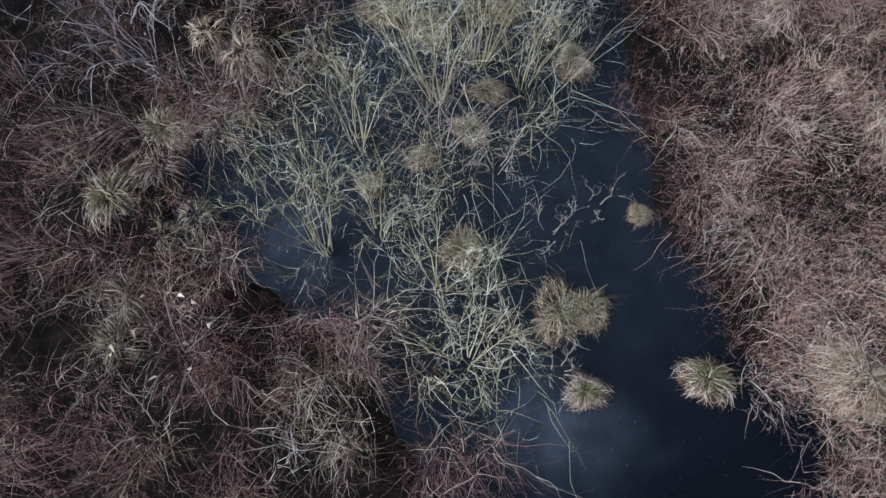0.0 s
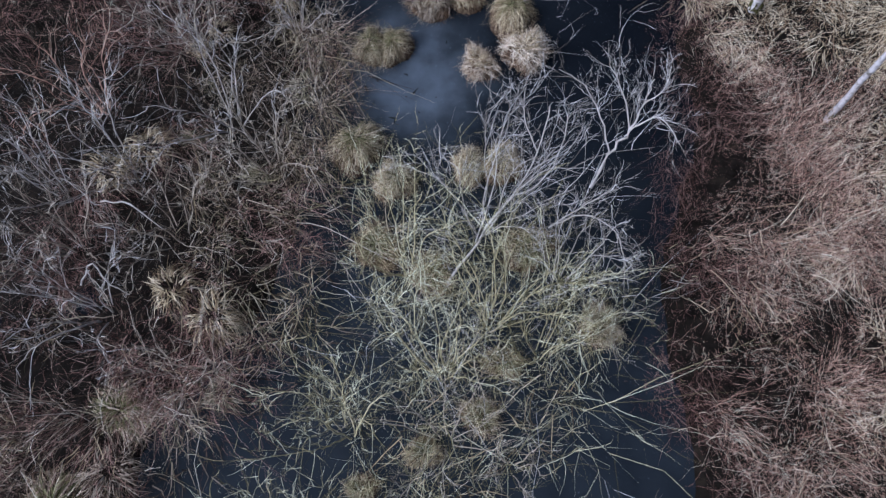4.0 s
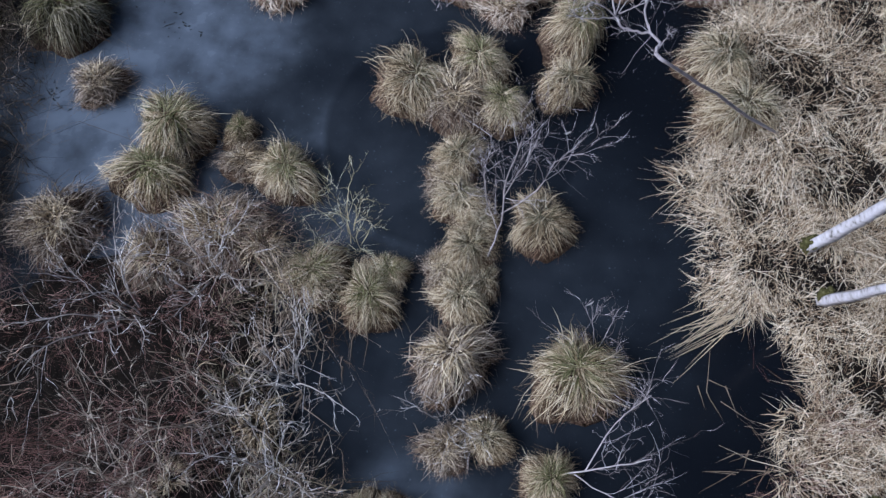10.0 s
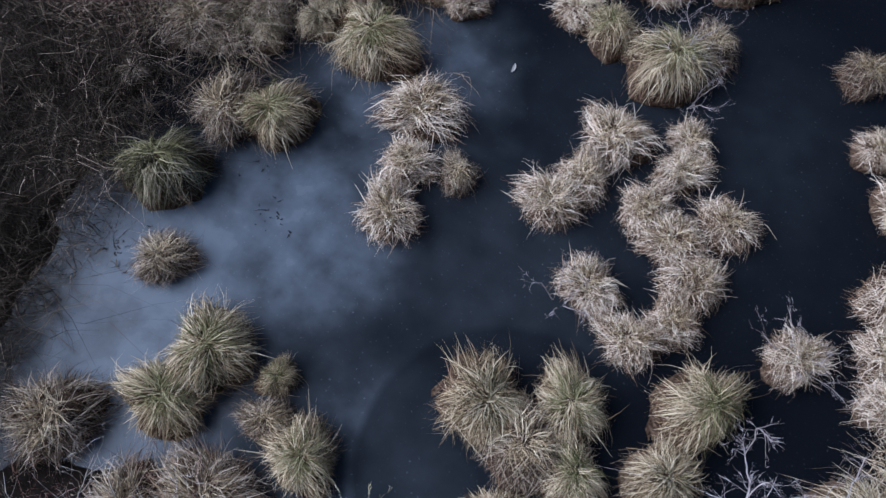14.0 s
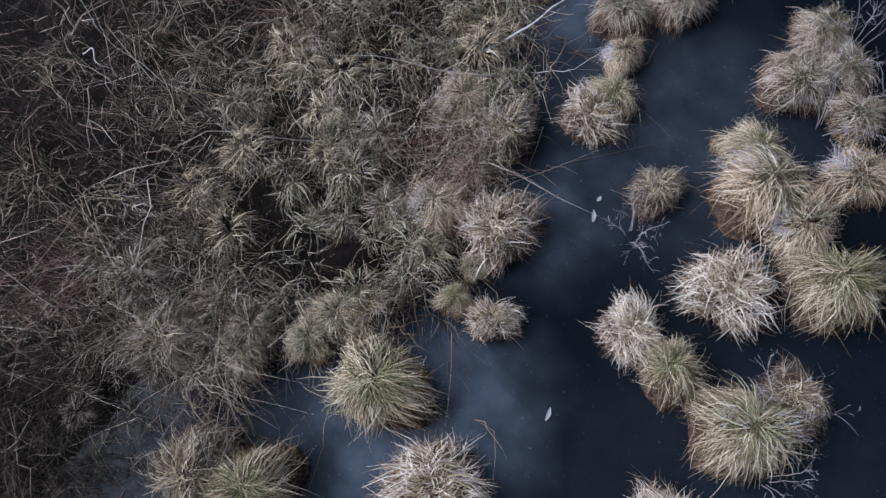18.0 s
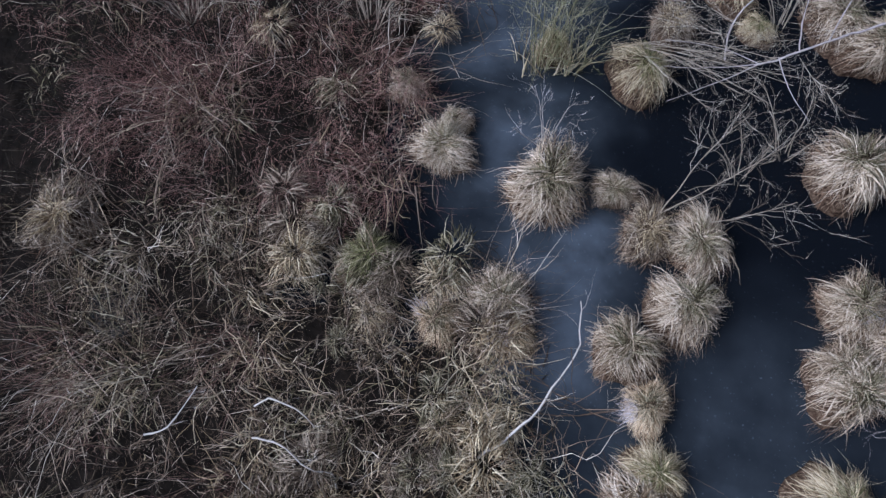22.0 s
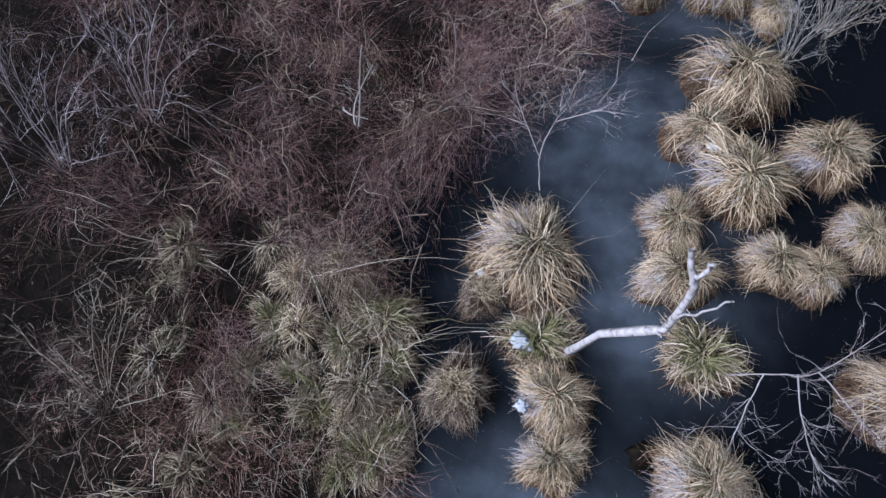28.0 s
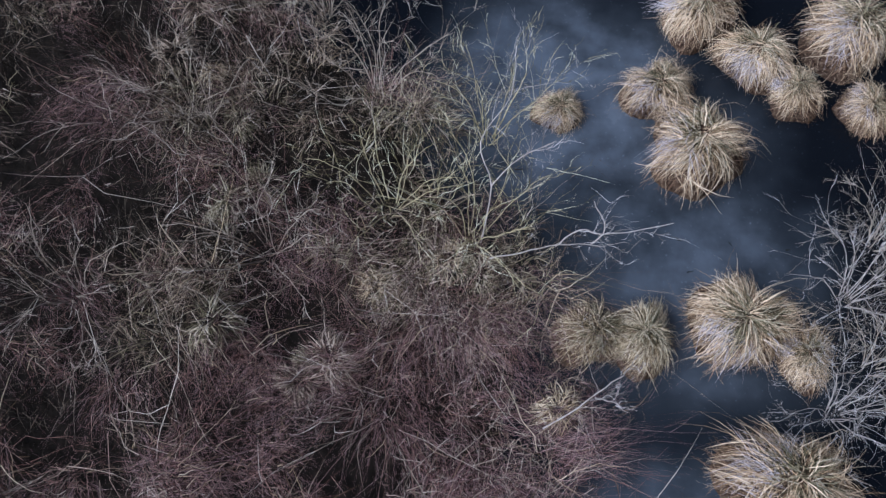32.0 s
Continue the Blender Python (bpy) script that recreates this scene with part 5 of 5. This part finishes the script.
wood("birch_snag", "leaning broken white birch snag rising from sedge leaves", "dead tree", [
    ([(-7.0, 28.5, 0.05), (-6.76, 28.44, 1.2), (-6.48, 28.29, 1.9), (-6.35, 28.37, 2.2), (-6.40, 28.46, 2.7), (-6.5, 28.61, 3.0)], 0.055, 0.026), ([(-6.40, 28.46, 2.7), (-6.38, 28.47, 2.85), (-6.34, 28.49, 3.05)], 0.022, 0.018),
    ([(-6.36, 28.36, 2.15), (-6.29, 28.27, 2.65), (-6.22, 28.21, 3.1)], 0.014, 0.008), ([(-6.46, 28.3, 1.95), (-6.44, 28.2, 2.1)], 0.012, 0.006)], BIRCH, 0, kink=0.35)
wood("fallen_birch_top", "lilac-grey fallen birch top with fine twigs", "branch", [([(-5.3, 28.55, 0.25), (-4.8, 28.6, 0.45), (-4.43, 28.65, 0.6), (-4.0, 29.05, 1.1)], 0.009, 0.004), ([(-4.9, 28.6, 0.4), (-5.1, 28.1, 0.3), (-5.3, 27.4, 0.2)], 0.009, 0.004),
                                                                            ([(-4.6, 28.62, 0.5), (-4.5, 28.1, 0.4), (-4.3, 27.7, 0.3)], 0.011, 0.004), ([(-4.43, 28.65, 0.6), (-4.0, 28.2, 0.6)], 0.01, 0.004)], ALDER, 18, 0.5, 0.55, 0.007, 4)
wood("thin_sapling", "thin leafless birch sapling beside a straw tussock", "sapling", [([(-7.51, 30.55, 0.0), (-7.6, 30.8, 0.5), (-7.45, 31.1, 1.0), (-7.3, 31.35, 1.4)], 0.010, 0.004), ([(-7.58, 30.75, 0.4), (-7.85, 31.0, 0.8), (-8.0, 31.1, 1.1)], 0.007, 0.003), ([(-7.5, 31.0, 0.85), (-7.1, 31.05, 1.1), (-6.9, 31.0, 1.2)], 0.006, 0.003)], ALDER, 16, 0.55, 0.5, 0.006, 3)
wood("thin_sapling", "thin leafless sapling standing in the red thicket", "sapling", [([(-9.84, 30.79, 0.4), (-9.75, 30.85, 1.2), (-9.68, 30.91, 1.8)], 0.012, 0.005)], DEADWOOD, 5, 0.4, 0.7, 0.006, 2)
wood("drifting_branch", "long bare branch hanging from bank over ice", "branch", [([(-5.3, 18.95, 0.15), (-4.95, 19.35, 0.4), (-4.75, 19.8, 0.55), (-4.6, 20.35, 0.6), (-4.68, 20.8, 0.6)], 0.018, 0.006)], DEADWOOD, 3, 0.3, 0.6, 0.008, 1)

# bleached crooked sticks caught in the west bank's growth
for points in (((-7.52, 18.44, 0.7), (-7.2, 18.45, 0.85), (-6.85, 18.33, 0.85), (-6.63, 18.34, 0.7)), ((-7.59, 18.73, 0.8), (-7.41, 18.84, 0.9), (-7.06, 18.78, 0.95), (-6.94, 18.7, 0.8)),
               ((-8.55, 18.16, 0.75), (-8.34, 18.3, 0.8), (-8.2, 18.75, 0.85)), ((-9.18, 15.85, 0.7), (-9.0, 15.93, 0.85), (-8.81, 15.8, 0.85), (-8.68, 15.88, 0.75)),
               ((-2.7, 2.17, 0.6), (-2.56, 2.38, 0.75), (-2.37, 2.2, 0.75), (-2.14, 2.09, 0.6)), ((-2.63, 3.13, 0.75), (-2.24, 3.07, 0.85), (-1.85, 2.82, 0.75)),
               ((-9.96, 30.73, 0.85), (-9.84, 30.59, 0.95), (-9.62, 30.59, 0.9)), ((-9.81, 30.62, 0.7), (-9.8, 30.8, 1.0), (-9.69, 31.2, 1.1))):
    wood("bleached_stick", "short bleached crooked stick caught in dead growth", "stick", [(points, 0.011, 0.005)], DEADWOOD, 4, 0.35, 0.7, 0.007, 2, group="sticks in the thicket")

for x, y, h, w in ((-2.9, 25.6, 0.9, 0.7), (-2.6, 23.6, 0.8, 0.7), (-3.1, 23.1, 0.6, 0.7), (-2.2, 26.6, 0.9, 0.7)):
    bush("grey-olive shrub with fine swept twigs over the ice", x, y, h, w, 9, TAWNY, 5, 0.007, (-0.3, 0.1), kink=0.2)

# birches on the reed bank
def birch(x, y, lean, top, r, label):
    wood("birch_tree", label, "birch", [([(x, y, 0.05), (x + 0.5 * lean[0], y + 0.5 * lean[1], 1.0), (x + lean[0], y + lean[1], 2.1), (x + 2 * lean[0] + 0.06, y + 2 * lean[1], top)], r, r * 0.7)], BIRCH, 0, group="birches on the reed bank", kink=0.1)
    bm = bmesh.new()
    bmesh.ops.create_icosphere(bm, subdivisions=4, radius=1)
    for v in bm.verts:
        k = 1 + 0.5 * noise.noise(v.co * 2.5 + Vector((x, y, 0))) + 0.25 * noise.noise(v.co * 9)
        v.co = Vector((v.co.x * r * 1.1 * k, v.co.y * r * 1.1 * k, max(v.co.z, -0.2) * r * 2.2 * k))
    me = bpy.data.meshes.new("moss_cushion")
    bm.to_mesh(me)
    bm.free()
    me.materials.append(MOSS)
    tagged(new("moss_cushion", smooth(me)), "yellow-green moss cushion at the birch foot", "moss").location = (x, y, 0.24)


MOSS = strand_mat("moss", [(0.2, (0.025, 0.024, 0.008)), (0.5, (0.065, 0.060, 0.022)), (0.8, (0.13, 0.12, 0.055))], 0.9, 0.9, 18)
birch(5.41, 6.76, (-0.08, -0.07), 4.6, 0.072, "white-barked birch trunk rising from pale reed")
birch(4.88, 9.63, (0.15, -0.16), 4.4, 0.08, "thick white-barked birch trunk rising from pale reed")
birch(5.04, 9.01, (-0.06, -0.48), 4.4, 0.07, "slender white-barked birch trunk beside a thicker one")
birch(6.2, 5.06, (-0.04, 0.0), 3.2, 0.04, "slender white birch stem in the brown thicket")

# tall green rushes standing in the channel
def rushes(x, y, count, tall, spread, lean):
    n = count
    a, r = rng.uniform(0, 2 * math.pi, n), spread * np.sqrt(rng.uniform(0, 1, n))
    p = np.stack([r * np.cos(a), r * np.sin(a), 0 * a + 0.01], -1)
    d = np.stack([0.08 * np.cos(a) + lean[0], 0.08 * np.sin(a) + lean[1], 0 * a + 1], -1) + rng.normal(0, 0.09, (n, 3))
    ob = tagged(new("green_rush"), "tall green rush clump with thin upright stems", "rush")
    ob.location = (x, y, 0)
    part("stem_sheaf", quad_mesh("stem_sheaf", *strands(p, d, tall * rng.uniform(0.5, 1.1, n), rng.uniform(0.006, 0.011, n), rng.uniform(0, 0.35, n), rng.normal(0, 0.3, (n, 3)), 2, 5, 0.24), [RUSHGREEN]), ob)
    m = n // 2
    part("dead_leaf_sheaf", quad_mesh("dead_leaf_sheaf", *strands(p[:m], d[:m] + rng.normal(0, 0.3, (m, 3)), tall * rng.uniform(0.3, 0.8, m), rng.uniform(0.008, 0.013, m), rng.uniform(0.3, 0.9, m), None, 2, 4), [STRAW]), ob)


bush("green-barked willow shrub standing in the channel ice", -5.85, 24.0, 2.0, 0.5, 14, RUSHGREEN, 9, 0.0085, (0.05, 0.15), kink=0.4)
rushes(-5.9, 24.05, 60, 1.2, 0.3, (0.0, 0.2))
bush("low green-barked willow shrub beside a rush clump", -5.45, 24.1, 0.8, 0.4, 9, RUSHGREEN, 7, 0.007, kink=0.4)
rushes(-5.5, 24.2, 50, 0.8, 0.25, (0.1, 0.3))
rushes(-6.3, 26.2, 60, 0.9, 0.2, (0.05, 0.3))


# reed stalks leaning off the east bank, and broken ones standing in the ice
def stalks(label, x, y, z, heading, count, length, spread, mat, fan=0.12):
    p = np.stack([x + rng.normal(0, spread, count), y + rng.normal(0, spread, count), z + rng.uniform(0, 0.1, count)], -1)
    d = np.array(heading) + rng.normal(0, fan, (count, 3))
    c = courses(p, d, length * rng.uniform(0.5, 1.1, count), rng.uniform(0, 0.2, count), None, 4, 0.03)
    ob = tagged(new("reed_bundle"), label, "reed")
    for line in c[: 40]:
        part("reed_stalk", quad_mesh("reed_stalk", *skins(line[None], rng.uniform(0.009, 0.014, 1), 3), [mat]), ob)


stalks("bundle of straight dry reed stalks leaning into the water", 3.95, 8.55, 0.3, (-0.75, -0.55, -0.12), 26, 0.85, 0.09, REED)
stalks("few broken dark reed stalks standing in the ice", 3.75, 7.75, 0.02, (0.3, -0.6, 0.3), 6, 0.6, 0.12, BROWN, 0.5)
stalks("dry reed stalks leaning out of the bank", 3.9, 9.9, 0.2, (-0.7, 0.2, 0.1), 10, 0.5, 0.12, REED, 0.35)
stalks("dry reed stalks leaning off the bank edge", 4.1, 7.0, 0.15, (-0.8, -0.2, 0.05), 8, 0.4, 0.12, BROWN, 0.4)


# ---- small things on the ice ----
SNOW, n_, l_, b_ = shader("old_snow", 0.6, 0.3)
b_.inputs["Base Color"].default_value = (0.50, 0.52, 0.56, 1)
DRY, n_, l_, b_ = shader("pale_dry_leaf", 0.7, 0.2)
b_.inputs["Base Color"].default_value = (0.30, 0.29, 0.28, 1)
DARKBIT, n_, l_, b_ = shader("dark_plant_bits", 0.8, 0.2)
b_.inputs["Base Color"].default_value = (0.012, 0.014, 0.014, 1)


def snow_patch(x, y, z, r):
    bm = bmesh.new()
    bmesh.ops.create_icosphere(bm, subdivisions=3, radius=1)
    for v in bm.verts:
        k = 0.95 + 0.8 * noise.noise(v.co * 2.2 + Vector((x * 3, y * 3, 1))) + 0.5 * noise.noise(v.co * 6)
        v.co = Vector((v.co.x * r * k, v.co.y * r * 0.8 * k, v.co.z * 0.015))
    me = bpy.data.meshes.new("snow_patch")
    bm.to_mesh(me)
    bm.free()
    me.materials.append(SNOW)
    ob = tagged(new("snow_patch", smooth(me)), "small patch of old snow caught on sedge leaves", "snow")
    ob.location = (x, y, z)


def dry_leaf(x, y, length, width, turn):
    bm = bmesh.new()
    row = []
    for i in range(7):
        s = i / 6
        w = width * math.sin(math.pi * (0.08 + 0.88 * s)) / 2
        cx, cz = length * (s - 0.5), 0.008 + 0.02 * (s - 0.5) ** 2
        row.append([bm.verts.new((cx, k * w + 0.25 * length * (s - 0.5) ** 2, cz + 0.006 * abs(k))) for k in (-1, 0, 1)])
    for a, b in zip(row, row[1:]):
        for k in (0, 1):
            bm.faces.new((a[k], b[k], b[k + 1], a[k + 1]))
    me = bpy.data.meshes.new("fallen_leaf")
    bm.to_mesh(me)
    bm.free()
    me.materials.append(DRY)
    ob = tagged(new("fallen_leaf", me), "pale curled fallen leaf lying on the ice", "leaf", "leaves on the ice")
    ob.matrix_world = pose(x, y, 0.002, 0, 0, turn)


snow_patch(-7.46, 28.49, 0.28, 0.12)
snow_patch(-8.02, 29.24, 0.22, 0.06)
snow_patch(-7.37, 27.78, 0.40, 0.07)
snow_patch(-5.56, 31.25, 0.50, 0.07)
snow_patch(-6.05, 29.45, 0.42, 0.06)
dry_leaf(-2.11, 15.4, 0.16, 0.05, 100)
dry_leaf(-2.87, 17.79, 0.17, 0.055, 115)
dry_leaf(-2.93, 18.03, 0.09, 0.05, 80)
dry_leaf(2.4, 8.6, 0.12, 0.02, 40)
dry_leaf(1.95, 10.9, 0.1, 0.03, 30)


def ice_bits(x, y, count, spread):
    """Dark water-plant scraps frozen into the ice."""
    p = np.stack([x + rng.normal(0, spread, count), y + rng.normal(0, spread, count), np.full(count, 0.006)], -1)
    d = np.stack([rng.normal(0, 1, count), rng.normal(0, 1, count), np.zeros(count)], -1)
    c = courses(p, d, rng.uniform(0.02, 0.07, count), np.zeros(count), None, 3, 0.6, 0.004)
    c[..., 2] = 0.006
    me = quad_mesh("frozen_scraps", *skins(c, rng.uniform(0.012, 0.03, count)), [DARKBIT])
    tagged(new("frozen_scraps", me), "dark plant scraps frozen into the ice", "debris", kind="stuff")


ice_bits(-5.0, 10.5, 26, 0.16)
ice_bits(-3.5, 11.75, 14, 0.13)
ice_bits(-4.2, 12.2, 10, 0.3)
ice_bits(0.6, 5.2, 16, 0.4)
ice_bits(-7.0, 26.6, 14, 0.4)
ice_bits(-5.2, 34.9, 12, 0.5)
bm = bmesh.new()
bmesh.ops.create_icosphere(bm, subdivisions=3, radius=1)
for v in bm.verts:
    k = 1 + 0.5 * noise.noise(v.co * 2.5) + 0.4 * noise.noise(v.co * 7)
    v.co = Vector((v.co.x * 0.2 * k, v.co.y * 0.16 * k, max(v.co.z, -0.2) * 0.12 * k))
me = bpy.data.meshes.new("rotten_stump")
bm.to_mesh(me)
bm.free()
me.materials.append(PEAT)
tagged(new("rotten_stump", smooth(me)), "dark rotten stump breaking through the ice", "stump").location = (-5.97, 27.55, 0.0)


# the northern thicket's edge leans out over the channel
EDGE = [(-8.9, 30.5), (-8.3, 30.8), (-7.7, 31.4), (-7.35, 32.0), (-7.35, 33.2), (-7.4, 33.9), (-7.9, 34.8), (-9.0, 34.9), (-9.4, 32.5)]
ex, ey = clump_spots(lambda x, y: outline_mask(x, y, EDGE), -9.5, -6.9, 30.3, 35.0, 0.3)
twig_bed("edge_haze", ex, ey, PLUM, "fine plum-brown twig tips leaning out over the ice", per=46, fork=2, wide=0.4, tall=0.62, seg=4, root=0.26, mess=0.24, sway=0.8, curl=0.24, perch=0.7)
some = rng.uniform(0, 1, len(ex)) < 0.5
twig_bed("edge_twigs", ex[some], ey[some], TAWNY, "bleached crooked twigs along the thicket's edge", per=5, tall=0.75, fork=4, wide=0.85, curl=0.34, seg=6, mess=0.45)
leaf_bed("edge_grass", ex[some], ey[some], BROWN, "brown dead grass hanging over the ice edge", per=22, tall=0.45, flat=0.3, width=0.0065, curl=0.3, seg=5)


# crooked grey branches and drooping straw over the wet stretch of the west bank
tx, ty = clump_spots(lambda x, y: on_left(x - 0.2, y), -10.5, -4.0, 14.0, 20.3, 0.42)
some = rng.uniform(0, 1, len(tx)) < 0.4
twig_bed("crooked_branches", tx[some], ty[some], BROWNTIPS, "crooked brown branches tangled over wet dead grass", per=4, tall=1.15, fork=4, wide=1.7, curl=0.5, seg=8, mess=0.6, sway=0.3, rise=0.8)
some = rng.uniform(0, 1, len(tx)) < 0.13
twig_bed("bleached_branches", tx[some], ty[some], TAWNY, "bleached crooked branches lying in dead grass", per=3, tall=1.2, fork=3, wide=2.0, curl=0.5, seg=8, mess=0.7, sway=0.2, rise=0.6)
some = (field(tx, ty, 0.8, 91.0) > 0.0) & (tx > -8.2)
leaf_bed("drooping_straw", tx[some], ty[some], STRAW, "pale straw drooping in tufts among crooked branches", per=34, tall=0.5, flat=0.1, width=0.0085, curl=0.3, seg=5, drape=1.3, spread=0.2)


# brown twigs and grass over the soft hollow in the middle of the bank
hx, hy = clump_spots(lambda x, y: ((x + 9.0) / 1.1) ** 2 + ((y - 21.9) / 0.8) ** 2 < 1 + 0.5 * field(x, y, 1.3, 37.0), -10.4, -7.6, 20.8, 23.1, 0.3)
twig_bed("hollow_haze", hx, hy, MAUVE, "fine mauve twig tips over a wet hollow", per=30, fork=2, wide=0.48, tall=0.7, seg=4, root=0.24, mess=0.3, sway=0.6, curl=0.26, perch=0.6)
leaf_bed("hollow_grass", hx, hy, BROWN, "brown dead grass drooping into a wet hollow", per=22, tall=0.45, flat=0.25, width=0.007, curl=0.3, seg=5, drape=1.0)
